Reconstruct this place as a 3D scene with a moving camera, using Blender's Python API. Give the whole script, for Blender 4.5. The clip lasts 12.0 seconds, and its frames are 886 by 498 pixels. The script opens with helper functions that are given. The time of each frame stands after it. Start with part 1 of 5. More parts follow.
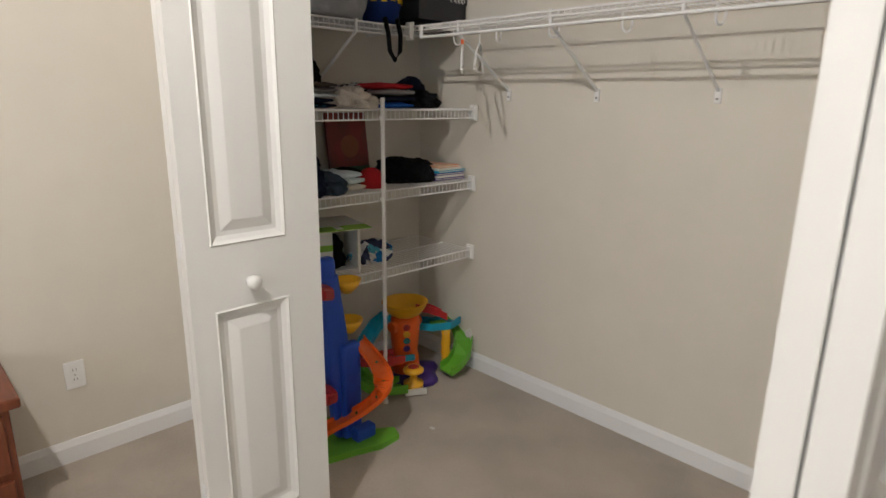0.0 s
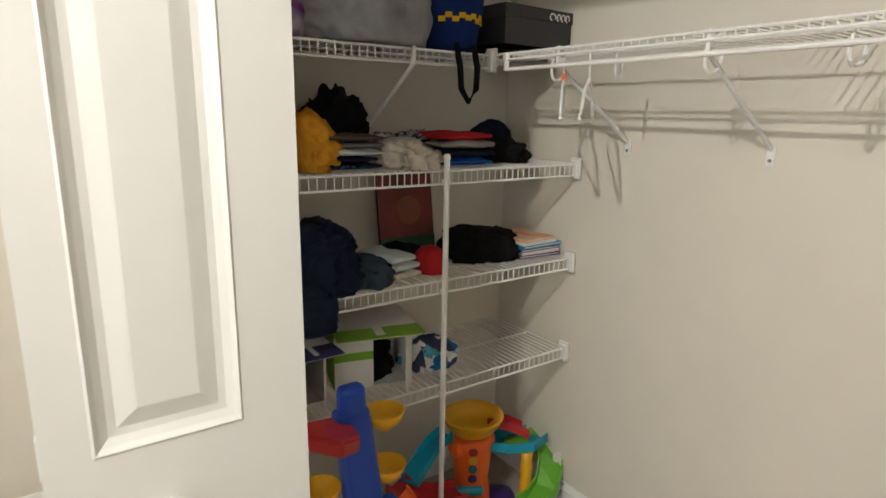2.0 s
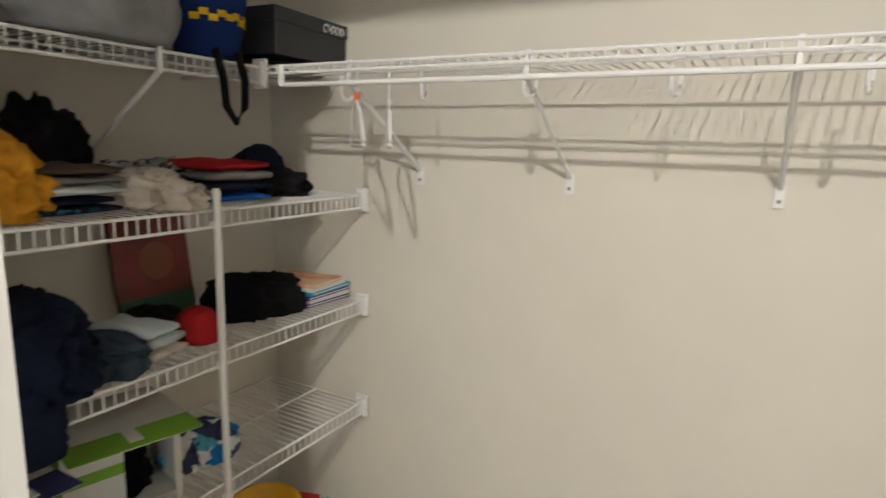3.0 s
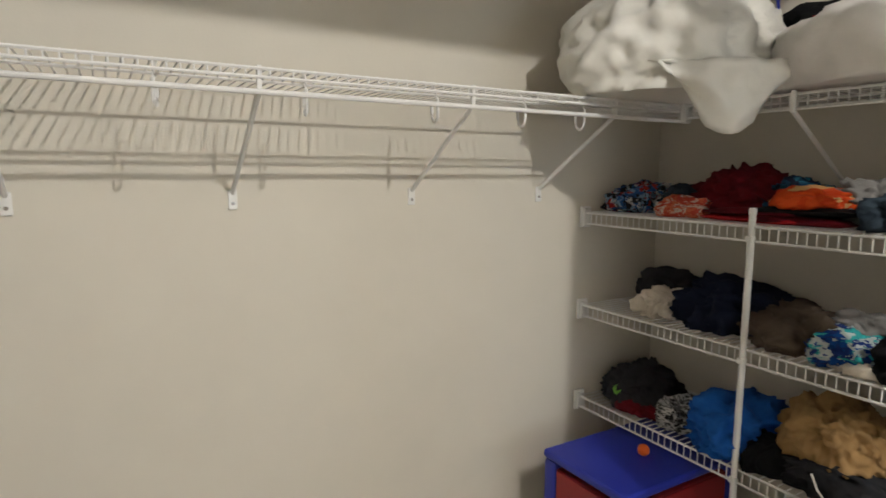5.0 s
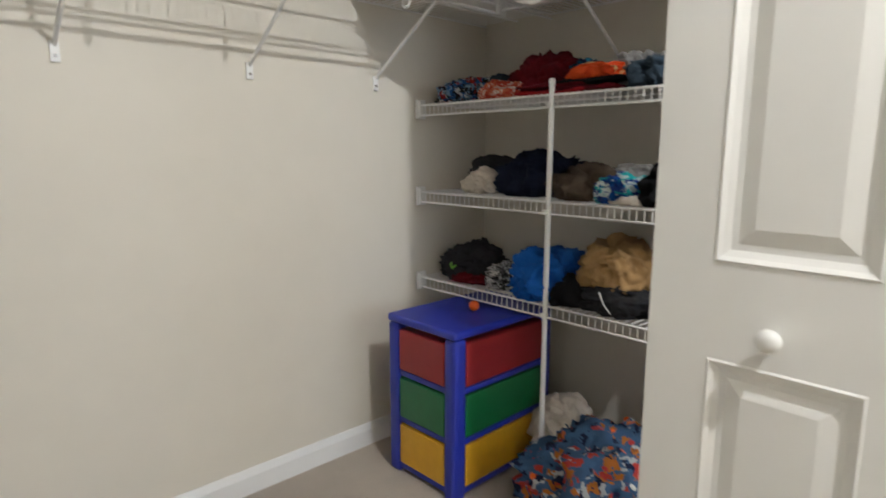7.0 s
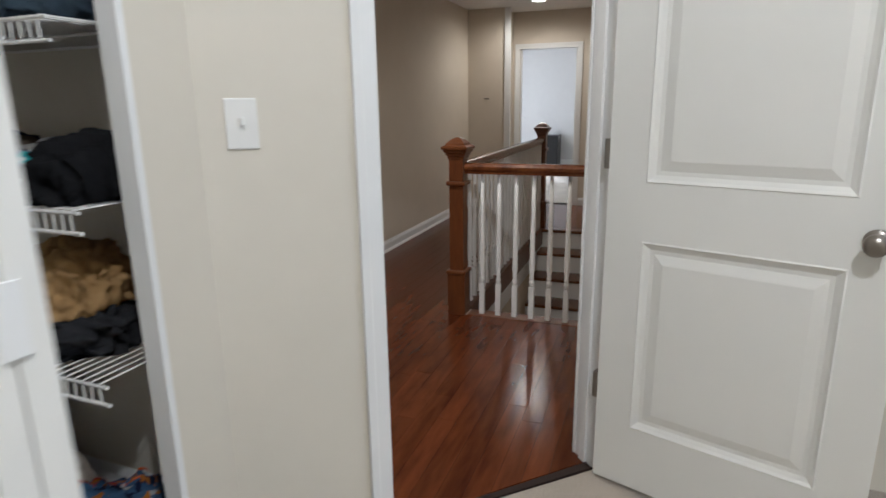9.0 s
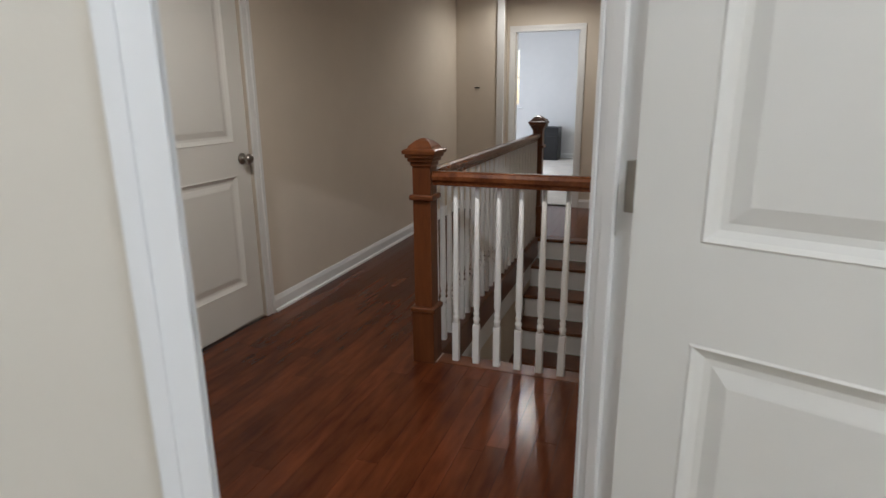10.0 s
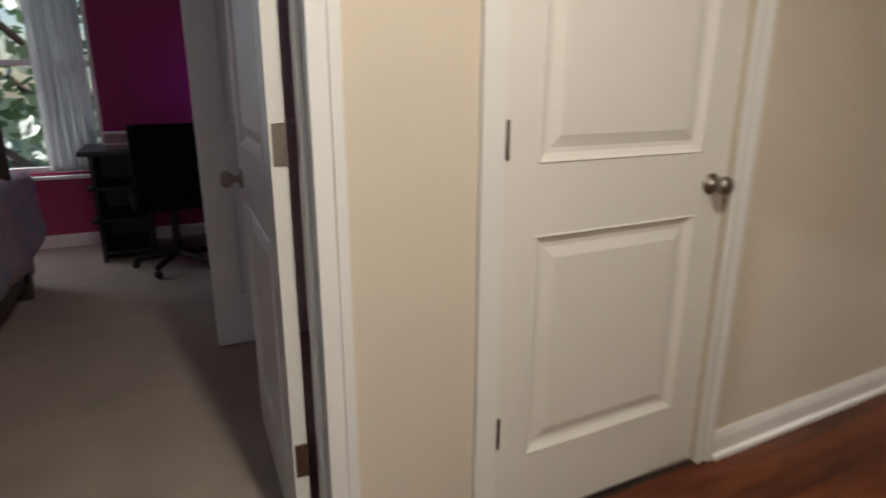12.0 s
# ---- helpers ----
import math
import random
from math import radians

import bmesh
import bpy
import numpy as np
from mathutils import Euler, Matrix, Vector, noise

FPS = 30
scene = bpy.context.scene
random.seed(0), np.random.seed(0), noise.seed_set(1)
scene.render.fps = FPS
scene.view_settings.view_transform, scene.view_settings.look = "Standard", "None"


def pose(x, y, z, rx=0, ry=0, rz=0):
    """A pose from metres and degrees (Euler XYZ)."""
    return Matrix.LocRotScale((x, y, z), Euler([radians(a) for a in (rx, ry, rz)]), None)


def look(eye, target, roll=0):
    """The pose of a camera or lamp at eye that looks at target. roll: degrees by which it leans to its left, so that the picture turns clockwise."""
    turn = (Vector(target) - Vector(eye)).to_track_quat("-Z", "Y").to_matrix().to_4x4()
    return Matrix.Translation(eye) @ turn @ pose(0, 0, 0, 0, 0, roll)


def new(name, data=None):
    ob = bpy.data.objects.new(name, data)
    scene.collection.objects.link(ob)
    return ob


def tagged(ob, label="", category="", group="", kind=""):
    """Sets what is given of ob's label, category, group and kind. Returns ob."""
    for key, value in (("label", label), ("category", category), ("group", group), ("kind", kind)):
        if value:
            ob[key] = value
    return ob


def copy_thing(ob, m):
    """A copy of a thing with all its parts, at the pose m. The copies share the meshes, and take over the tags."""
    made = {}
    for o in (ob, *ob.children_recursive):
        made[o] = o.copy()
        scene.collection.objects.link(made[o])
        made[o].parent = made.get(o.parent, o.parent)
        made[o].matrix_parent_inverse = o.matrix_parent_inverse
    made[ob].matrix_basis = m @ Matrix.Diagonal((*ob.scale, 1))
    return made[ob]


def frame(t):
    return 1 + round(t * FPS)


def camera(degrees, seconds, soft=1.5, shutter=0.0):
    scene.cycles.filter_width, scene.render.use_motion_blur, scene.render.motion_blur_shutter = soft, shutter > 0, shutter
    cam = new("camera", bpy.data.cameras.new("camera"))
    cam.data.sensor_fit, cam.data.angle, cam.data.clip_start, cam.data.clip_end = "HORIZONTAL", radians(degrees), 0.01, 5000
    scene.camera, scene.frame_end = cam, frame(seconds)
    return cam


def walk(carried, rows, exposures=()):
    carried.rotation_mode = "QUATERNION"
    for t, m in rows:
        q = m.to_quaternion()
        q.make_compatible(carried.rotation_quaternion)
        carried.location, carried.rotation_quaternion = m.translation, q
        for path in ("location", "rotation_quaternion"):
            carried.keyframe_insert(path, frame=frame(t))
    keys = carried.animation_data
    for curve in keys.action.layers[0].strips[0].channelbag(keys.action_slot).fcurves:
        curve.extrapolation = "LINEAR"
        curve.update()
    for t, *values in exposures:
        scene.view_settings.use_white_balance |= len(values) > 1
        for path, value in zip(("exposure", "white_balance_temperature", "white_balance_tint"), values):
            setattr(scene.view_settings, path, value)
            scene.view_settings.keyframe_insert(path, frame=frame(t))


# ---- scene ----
cam = camera(74.3, 12.0, shutter=0.35)
PATH = [
    (0, (2.404, 1.929, 1.464), (1.022, 3.287, 0.969), 0.8),
    (0.5, (2.285, 2.187, 1.459), (0.785, 3.413, 0.964), 0.6),
    (1, (2.183, 2.372, 1.515), (0.603, 3.495, 1.024), 0.5),
    (1.5, (2.03, 2.464, 1.572), (0.42, 3.551, 1.094), 0.7),
    (2, (1.848, 2.51, 1.589), (0.25, 3.628, 1.141), 1.0),
    (2.5, (1.667, 2.573, 1.594), (0.301, 3.976, 1.188), 1.5),
    (3, (1.512, 2.61, 1.59), (0.552, 4.329, 1.238), 1.6),
    (3.5, (1.365, 2.552, 1.594), (0.934, 4.481, 1.289), 2.0),
    (3.7, (1.286, 2.504, 1.606), (1.174, 4.477, 1.298), 1.6),
    (5.3, (1.216, 2.508, 1.548), (2.291, 4.175, 1.295), -0.1),
    (5.5, (1.21, 2.493, 1.533), (2.325, 4.133, 1.279), -0.3),
    (6, (1.176, 2.451, 1.453), (2.396, 4.014, 1.193), -0.0),
    (6.5, (1.147, 2.383, 1.354), (2.438, 3.885, 1.075), -0.1),
    (7, (1.16, 2.287, 1.231), (2.517, 3.718, 0.899), 0.1),
    (7.5, (1.259, 2.072, 1.2), (2.725, 3.37, 0.796), -0.1),
    (7.7, (1.328, 1.993, 1.202), (2.855, 3.216, 0.785), -0.2),
    (9.3, (2.258, 1.923, 1.261), (4.07, 2.614, 0.773), -0.7),
    (9.5, (2.413, 1.943, 1.264), (4.223, 2.636, 0.77), -0.6),
    (10, (2.834, 2.05, 1.26), (4.625, 2.774, 0.746), -0.5),
    (10.5, (3.222, 2.231, 1.245), (4.962, 3.065, 0.721), -0.7),
    (11, (3.605, 2.433, 1.232), (5.172, 3.557, 0.701), -0.5),
    (11.5, (3.854, 2.715, 1.182), (5.056, 4.227, 0.664), -0.4),
    (12, (3.99, 3.069, 1.201), (4.802, 4.814, 0.656), 0.2),
]
walk(cam, [(t, look(e, g, r)) for t, e, g, r in PATH],
     exposures=[(0, -0.4, 6050, 14), (0.5, -0.3, 6200, 12), (1.5, -0.1, 6250, 10), (3.0, 0.0, 6150, 10), (3.7, -0.15, 6200, 10), (5.5, -0.28, 6100, 10),
                (6.5, -0.05, 5900, 10), (7.5, -0.05, 5600, 10), (9.4, -0.62, 5450, 10), (10.0, -0.6, 5450, 10), (10.5, -0.15, 5750, 10), (11, 0.12, 6000, 10), (11.5, 0.12, 6000, 10), (12, -0.1, 6000, 10)])

# ---- world and lights ----
world = bpy.data.worlds.new("sky_world")
scene.world = world
world.use_nodes = True
wn = world.node_tree.nodes
sky = wn.new("ShaderNodeTexSky")
sky.sky_type, sky.sun_disc = "NISHITA", False
sky.sun_elevation, sky.sun_rotation = radians(30.4), radians(63)
world.node_tree.links.new(sky.outputs[0], wn["Background"].inputs[0])
wn["Background"].inputs[1].default_value = 0.15
CEIL = 3.05
TH = 2.05          # the hall runs two degrees off the bedroom's axes
HALL = Matrix.Translation((4.3, 4.19, 0)) @ pose(0, 0, 0, 0, 0, TH) @ Matrix.Translation((-4.3, -4.19, 0))


def lamp(name, kind, m, energy, color, **kw):
    d = bpy.data.lights.new(name, kind)
    d.energy, d.color = energy, color
    if kind == "AREA":
        d.shape, d.size, d.size_y = "RECTANGLE", kw["w"], kw["h"]
    elif kind == "SUN":
        d.angle = kw["angle"]
    else:
        d.shadow_soft_size = kw.get("r", 0.05)
        if kind == "SPOT":
            d.spot_size, d.spot_blend = kw["cone"], 0.6
    ob = new(name, d)
    ob.matrix_world = m
    return ob


WARM, DAY = (1.0, 0.86, 0.68), (0.88, 0.95, 1.0)
sun = lamp("sun", "SUN", HALL @ look((0, 0, 3.94), (-6, -3, 0)), 5.0, (1, 0.95, 0.88), angle=radians(0.5))
lamp("bedroom_window_light", "AREA", look((2.9, -1.42, 1.5), (2.4, 3, 1.2)), 32, DAY, w=1.5, h=1.3)
lamp("bedroom_lamp_light", "POINT", pose(1.80, 1.5, 2.90), 160, (1.0, 0.94, 0.84), r=0.028)
lamp("hall_lamp_light", "SPOT", HALL @ pose(8.65, 3.29, 2.30), 55, WARM, r=0.06, cone=radians(172))
# unseen second lamp, added to brighten the near end of the hall
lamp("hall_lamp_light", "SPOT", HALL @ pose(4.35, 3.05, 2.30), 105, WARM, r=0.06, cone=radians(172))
lamp("purple_window_light", "AREA", look((2.36, 8.08, 1.4), (3.8, 4.5, 0.6)), 9, DAY, w=0.55, h=1.3)
lamp("far_window_light", "AREA", look((12.2, 6.3, 1.5), (12.0, 3.0, 0.7)), 120, (1.0, 0.98, 0.95), w=2.2, h=1.5)


# ---- materials ----
def mat(name, base, rough=0.6, metal=0.0, var=0.06, scale=30.0, bump=0.05, bscale=200.0, coarse=2.0, spec=0.5, other=None, rand=0.0, stretch=(1, 1, 1), sheen=0.0, dist=0.002):
    m = bpy.data.materials.new(name)
    m.use_nodes = True
    N, L = m.node_tree.nodes, m.node_tree.links
    b = N["Principled BSDF"]
    b.inputs["Roughness"].default_value, b.inputs["Metallic"].default_value = rough, metal
    b.inputs["Specular IOR Level"].default_value = spec
    if sheen:
        b.inputs["Sheen Weight"].default_value = sheen
    tc = N.new("ShaderNodeTexCoord")
    mp = N.new("ShaderNodeMapping")
    mp.inputs["Scale"].default_value = stretch
    L.new(tc.outputs["Object"], mp.inputs[0])
    n1, n2, n3 = [N.new("ShaderNodeTexNoise") for _ in range(3)]
    n1.inputs["Scale"].default_value, n2.inputs["Scale"].default_value, n3.inputs["Scale"].default_value = scale, coarse, bscale
    for n in (n1, n2, n3):
        n.inputs["Detail"].default_value = 4
        L.new(mp.outputs[0], n.inputs["Vector"])
    mx = N.new("ShaderNodeMix")
    mx.data_type = "RGBA"
    o = other or [c * (1 - 3 * var) for c in base]
    mx.inputs[6].default_value, mx.inputs[7].default_value = (*base, 1), (*o, 1)
    ad = N.new("ShaderNodeMath")
    ad.operation = "MULTIPLY_ADD"
    L.new(n1.outputs[0], ad.inputs[0])
    ad.inputs[1].default_value = 0.6
    L.new(n2.outputs[0], ad.inputs[2])
    rm = N.new("ShaderNodeMapRange")
    rm.inputs[1].default_value, rm.inputs[2].default_value = 0.55, 1.05
    L.new(ad.outputs[0], rm.inputs[0])
    L.new(rm.outputs[0], mx.inputs[0])
    out = mx.outputs[2]
    if rand:
        oi, hs = N.new("ShaderNodeObjectInfo"), N.new("ShaderNodeHueSaturation")
        r2 = N.new("ShaderNodeMapRange")
        r2.inputs[3].default_value, r2.inputs[4].default_value = 1 - rand, 1 + rand
        L.new(oi.outputs["Random"], r2.inputs[0])
        L.new(r2.outputs[0], hs.inputs["Value"])
        L.new(out, hs.inputs["Color"])
        out = hs.outputs[0]
    L.new(out, b.inputs["Base Color"])
    if bump:
        bp = N.new("ShaderNodeBump")
        bp.inputs["Strength"].default_value, bp.inputs["Distance"].default_value = bump, dist
        L.new(n3.outputs[0], bp.inputs["Height"])
        L.new(bp.outputs[0], b.inputs["Normal"])
    return m


def glow(name, color, strength):
    m = bpy.data.materials.new(name)
    m.use_nodes = True
    b = m.node_tree.nodes["Principled BSDF"]
    b.inputs["Base Color"].default_value = (*color, 1)
    b.inputs["Emission Color"].default_value = (*color, 1)
    b.inputs["Emission Strength"].default_value = strength
    return m


M_WALL = mat("cream_wall_paint", (0.70, 0.655, 0.565), 0.75, var=0.012, scale=8, bump=0.12, bscale=160, spec=0.25)
M_HALLW = mat("tan_wall_paint", (0.69, 0.62, 0.52), 0.75, var=0.012, scale=8, bump=0.12, bscale=160, spec=0.25)
M_GREYW = mat("pale_grey_paint", (0.71, 0.70, 0.685), 0.75, var=0.012, scale=8, bump=0.1, spec=0.25)
M_PURP = mat("magenta_wall_paint", (0.36, 0.055, 0.13), 0.7, var=0.02, scale=8, bump=0.1, spec=0.3)
M_CEIL = mat("white_ceiling_paint", (0.78, 0.76, 0.73), 0.9, var=0.015, bump=0.25, bscale=90, spec=0.2)
M_WHITE = mat("white_semigloss_paint", (0.80, 0.79, 0.75), 0.38, var=0.012, scale=5, bump=0.03, bscale=60)
M_TRIM = mat("white_trim_paint", (0.82, 0.82, 0.81), 0.35, var=0.012, scale=5, bump=0.03, bscale=60)
M_CARPET = mat("beige_carpet", (0.52, 0.45, 0.365), 0.95, var=0.09, scale=120, bump=0.9, bscale=420, coarse=3.5, spec=0.1, sheen=0.2, dist=0.006)
M_WOOD = mat("cherry_floor_wood", (0.145, 0.041, 0.014), 0.19, other=(0.060, 0.015, 0.006), scale=6, coarse=1.7, bump=0.02, bscale=40, stretch=(1, 5, 5), rand=0.20, spec=0.22)
M_PALEC = mat("pale_far_carpet", (0.60, 0.56, 0.50), 0.95, var=0.07, scale=120, bump=0.9, bscale=420, coarse=3.5, spec=0.1, dist=0.006)
M_GAP = mat("dark_floor_gap", (0.02, 0.008, 0.004), 0.8)
M_OAK = mat("stained_rail_wood", (0.155, 0.052, 0.016), 0.3, other=(0.085, 0.026, 0.009), scale=18, coarse=4, bump=0.05, bscale=60, stretch=(3, 3, 0.6))
M_RAIL = mat("stained_handrail_wood", (0.20, 0.068, 0.022), 0.22, other=(0.09, 0.026, 0.009), scale=18, coarse=4, bump=0.05, bscale=60, stretch=(3, 3, 3))
M_WIRE = mat("white_vinyl_wire", (0.80, 0.79, 0.77), 0.35, var=0.01, bump=0)
M_NICKEL = mat("brushed_nickel", (0.34, 0.31, 0.28), 0.28, metal=1.0, var=0.04, bump=0.02)
M_PLATE = mat("white_plastic_plate", (0.82, 0.81, 0.78), 0.35, var=0.01, bump=0)
M_DARK = mat("dark_slot", (0.02, 0.02, 0.02), 0.6, bump=0)
M_BLACK = mat("black_lacquer", (0.008, 0.008, 0.009), 0.4, var=0.1, bump=0.03)
M_BLUEP = mat("blue_toy_plastic", (0.012, 0.065, 0.42), 0.38, var=0.03, bump=0.06, bscale=150)
M_BLUED = mat("royal_blue_plastic", (0.018, 0.030, 0.33), 0.42, var=0.03, bump=0.12, bscale=220)
M_REDP = mat("red_plastic", (0.42, 0.018, 0.02), 0.4, var=0.03, bump=0.06, bscale=150)
M_REDD = mat("dark_red_drawer_plastic", (0.26, 0.012, 0.016), 0.42, var=0.05, bump=0.15, bscale=120)
M_GREEND = mat("green_drawer_plastic", (0.008, 0.125, 0.035), 0.42, var=0.05, bump=0.15, bscale=120)
M_YELD = mat("yellow_drawer_plastic", (0.62, 0.34, 0.012), 0.42, var=0.05, bump=0.15, bscale=120)
M_ORANGE = mat("orange_toy_plastic", (0.75, 0.115, 0.008), 0.38, var=0.03, bump=0.06)
M_YELLOW = mat("yellow_toy_plastic", (0.80, 0.42, 0.01), 0.38, var=0.03, bump=0.06)
M_LIME = mat("lime_toy_plastic", (0.14, 0.42, 0.03), 0.38, var=0.03, bump=0.06)
M_CYAN = mat("turquoise_toy_plastic", (0.01, 0.33, 0.50), 0.38, var=0.03, bump=0.06)
M_PURPLE = mat("purple_toy_plastic", (0.055, 0.022, 0.19), 0.4, var=0.04, bump=0.06)
M_TEAL = mat("teal_screen", (0.02, 0.16, 0.19), 0.25, var=0.03, bump=0)
M_BAG = mat("milky_plastic_bag", (0.74, 0.72, 0.66), 0.28, var=0.03, bump=0.22, bscale=26, dist=0.01)
M_PILLOW = mat("white_pillow_cotton", (0.78, 0.75, 0.72), 0.9, var=0.02, bump=0.4, bscale=35, dist=0.006)
M_CARD = mat("white_cardboard", (0.72, 0.70, 0.64), 0.8, var=0.03, bump=0.05)
M_CARDB = mat("brown_cardboard", (0.36, 0.24, 0.14), 0.85, var=0.05, bump=0.06)
M_DRESS = mat("reddish_dresser_wood", (0.20, 0.055, 0.022), 0.35, other=(0.10, 0.025, 0.010), scale=14, stretch=(1, 6, 1), bump=0.04)
M_HEADB = mat("dark_bed_wood", (0.05, 0.035, 0.028), 0.45, bump=0.04)
M_DUVET = mat("floral_pink_duvet", (0.58, 0.42, 0.42), 0.9, other=(0.30, 0.36, 0.50), scale=14, coarse=7, bump=0.5, bscale=18, dist=0.01)
M_CURT = mat("sheer_white_curtain", (0.75, 0.76, 0.76), 0.9, var=0.03, bump=0.3)
M_CURT.node_tree.nodes["Principled BSDF"].inputs["Transmission Weight"].default_value = 0.65
M_GLASS = mat("clear_window_glass", (1, 1, 1), 0.0, var=0, bump=0)
M_GLASS.node_tree.nodes["Principled BSDF"].inputs["Transmission Weight"].default_value = 1.0
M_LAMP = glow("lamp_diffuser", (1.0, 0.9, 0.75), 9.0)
M_LED = glow("purple_led_lamp", (0.35, 0.03, 1.0), 5.0)


def cloth(name, a, b=None, scale=40.0, coarse=6.0):
    return mat(name + "_fabric", a, 0.92, other=b, var=0.09, scale=scale, coarse=coarse, bump=0.5, bscale=300, spec=0.08)


# ---- mesh helpers ----
def part(name, bm, material, parent=None, label="", smooth=False, m=None):
    me = bpy.data.meshes.new(name)
    if smooth:
        for f in bm.faces:
            f.smooth = True
    bm.normal_update()
    bm.to_mesh(me)
    bm.free()
    me.materials.append(material)
    ob = new(name, me)
    if m is not None:
        ob.matrix_basis = m
    if parent is not None:
        ob.parent = parent
    if label:
        ob["label"] = label
    return ob


def share(ob, m, parent=None):
    c = new(ob.name.split(".")[0], ob.data)
    c.parent = parent if parent is not None else ob.parent
    c.matrix_basis = m
    return c


def thing(name, label, category, m=None, group="", kind=""):
    ob = new(name)
    ob.empty_display_size = 0.1
    if m is not None:
        ob.matrix_basis = m
    return tagged(ob, label, category, group, kind)


def box(x0, x1, y0, y1, z0, z1, bev=0.0, seg=2, bm=None):
    b = bm or bmesh.new()
    g = bmesh.ops.create_cube(b, size=1)["verts"]
    for v in g:
        v.co = Vector(((x0 + x1) / 2 + v.co.x * (x1 - x0), (y0 + y1) / 2 + v.co.y * (y1 - y0), (z0 + z1) / 2 + v.co.z * (z1 - z0)))
    if bev:
        es = list({e for v in g for e in v.link_edges})
        bmesh.ops.bevel(b, geom=es, offset=bev, segments=seg, affect="EDGES", profile=0.6)
    return b


def lathe(profile, n=24, bm=None):
    b = bm or bmesh.new()
    rings = []
    for r, z in profile:
        rings.append([b.verts.new((r * math.cos(2 * math.pi * k / n), r * math.sin(2 * math.pi * k / n), z)) for k in range(n)])
    for p, q in zip(rings, rings[1:]):
        for k in range(n):
            b.faces.new((p[k], p[(k + 1) % n], q[(k + 1) % n], q[k]))
    b.faces.new(rings[0][::-1])
    b.faces.new(rings[-1])
    return b


def tube(pts, r, n=6, bm=None, flat=1.0):
    b = bm or bmesh.new()
    pts = [Vector(p) for p in pts]
    rings = []
    for i, p in enumerate(pts):
        d = (pts[min(i + 1, len(pts) - 1)] - pts[max(i - 1, 0)]).normalized()
        up = Vector((0, 0, 1)) if abs(d.z) < 0.9 else Vector((0, 1, 0))
        s = d.cross(up).normalized()
        u = s.cross(d)
        rings.append([b.verts.new(p + r * (math.cos(2 * math.pi * k / n) * s + flat * math.sin(2 * math.pi * k / n) * u)) for k in range(n)])
    for p, q in zip(rings, rings[1:]):
        for k in range(n):
            b.faces.new((p[k], p[(k + 1) % n], q[(k + 1) % n], q[k]))
    b.faces.new(rings[0][::-1])
    b.faces.new(rings[-1])
    return b


def slab(poly, z0, z1, bm=None):
    """A prism on a plan polygon."""
    b = bm or bmesh.new()
    lo = [b.verts.new((x, y, z0)) for x, y in poly]
    hi = [b.verts.new((x, y, z1)) for x, y in poly]
    b.faces.new(lo[::-1])
    b.faces.new(hi)
    n = len(poly)
    for k in range(n):
        b.faces.new((lo[k], lo[(k + 1) % n], hi[(k + 1) % n], hi[k]))
    bmesh.ops.recalc_face_normals(b, faces=b.faces)
    return b


def structure(name, bm, material, label, category, m=None):
    return tagged(part(name, bm, material, None, "", m=m), label, category, "", "structure")


# ---- floors and ceilings ----
structure("floor_carpet", slab([(-0.17, -1.5), (4.12, -1.5), (4.12, 1.91), (3.24, 2.79), (3.24, 4.19), (-0.17, 4.19)], -0.05, 0.0), M_CARPET,
          "beige cut-pile carpet over the bedroom and closet floor", "carpet")
structure("floor_purple_room", slab([(1.6, 4.25), (5.6, 4.25), (5.6, 8.15), (1.6, 8.15)], -0.05, 0.0), M_CARPET, "beige carpet in the magenta bedroom", "carpet")
structure("floor_far_room", slab([(9.4, 1.4), (14.6, 1.4), (14.6, 6.6), (9.4, 6.6)], -0.05, 0.0), M_PALEC, "pale carpet of the far bright room", "carpet", HALL)
structure("ceiling_bedroom", slab([(-0.2, -1.6), (4.3, -1.6), (4.3, 1.9), (3.24, 2.95), (3.24, 4.3), (-0.2, 4.3)], CEIL, CEIL + 0.1), M_CEIL, "white flat ceiling above bedroom and closet", "ceiling")
HC = 2.33
structure("ceiling_hall", slab([(3.2, 1.6), (9.5, 1.6), (9.5, 4.4), (3.2, 4.4)], HC, HC + 0.08), M_CEIL, "white hall ceiling with recessed lamps, one added unseen", "ceiling", HALL)
structure("ceiling_purple_room", slab([(1.5, 4.3), (5.7, 4.3), (5.7, 8.2), (1.5, 8.2)], CEIL, CEIL + 0.1), M_CEIL, "white ceiling of the magenta bedroom", "ceiling")
structure("ceiling_far_room", slab([(9.5, 1.3), (14.7, 1.3), (14.7, 6.7), (9.5, 6.7)], HC + 0.06, HC + 0.16), M_CEIL, "white ceiling of the far room", "ceiling", HALL)


def wall(name, a, b, side, thick, material, label, openings=(), z0=0.0, z1=CEIL, m=None):
    """A wall from a to b on plan whose seen face is the line a-b; its body lies towards side (+1: left of a-b). openings: (s0, s1, z0, z1)."""
    a, b = Vector((*a, 0)), Vector((*b, 0))
    d = (b - a).normalized()
    n = Vector((-d.y, d.x, 0)) * side * thick
    bm = bmesh.new()
    length = (b - a).length
    cuts = sorted({0.0, length, *[o[0] for o in openings], *[o[1] for o in openings]})
    for s0, s1 in zip(cuts, cuts[1:]):
        spans = [(z0, z1)]
        for o in openings:
            if o[0] <= s0 and s1 <= o[1]:
                spans = [(p, q) for p, q in ((z0, o[2]), (o[3], z1)) if q - p > 0.001]
        for p, q in spans:
            poly = [a + d * s0, a + d * s1, a + d * s1 + n, a + d * s0 + n]
            slab([(v.x, v.y) for v in poly], p, q, bm)
    return structure(name, bm, material, label, "wall", m)


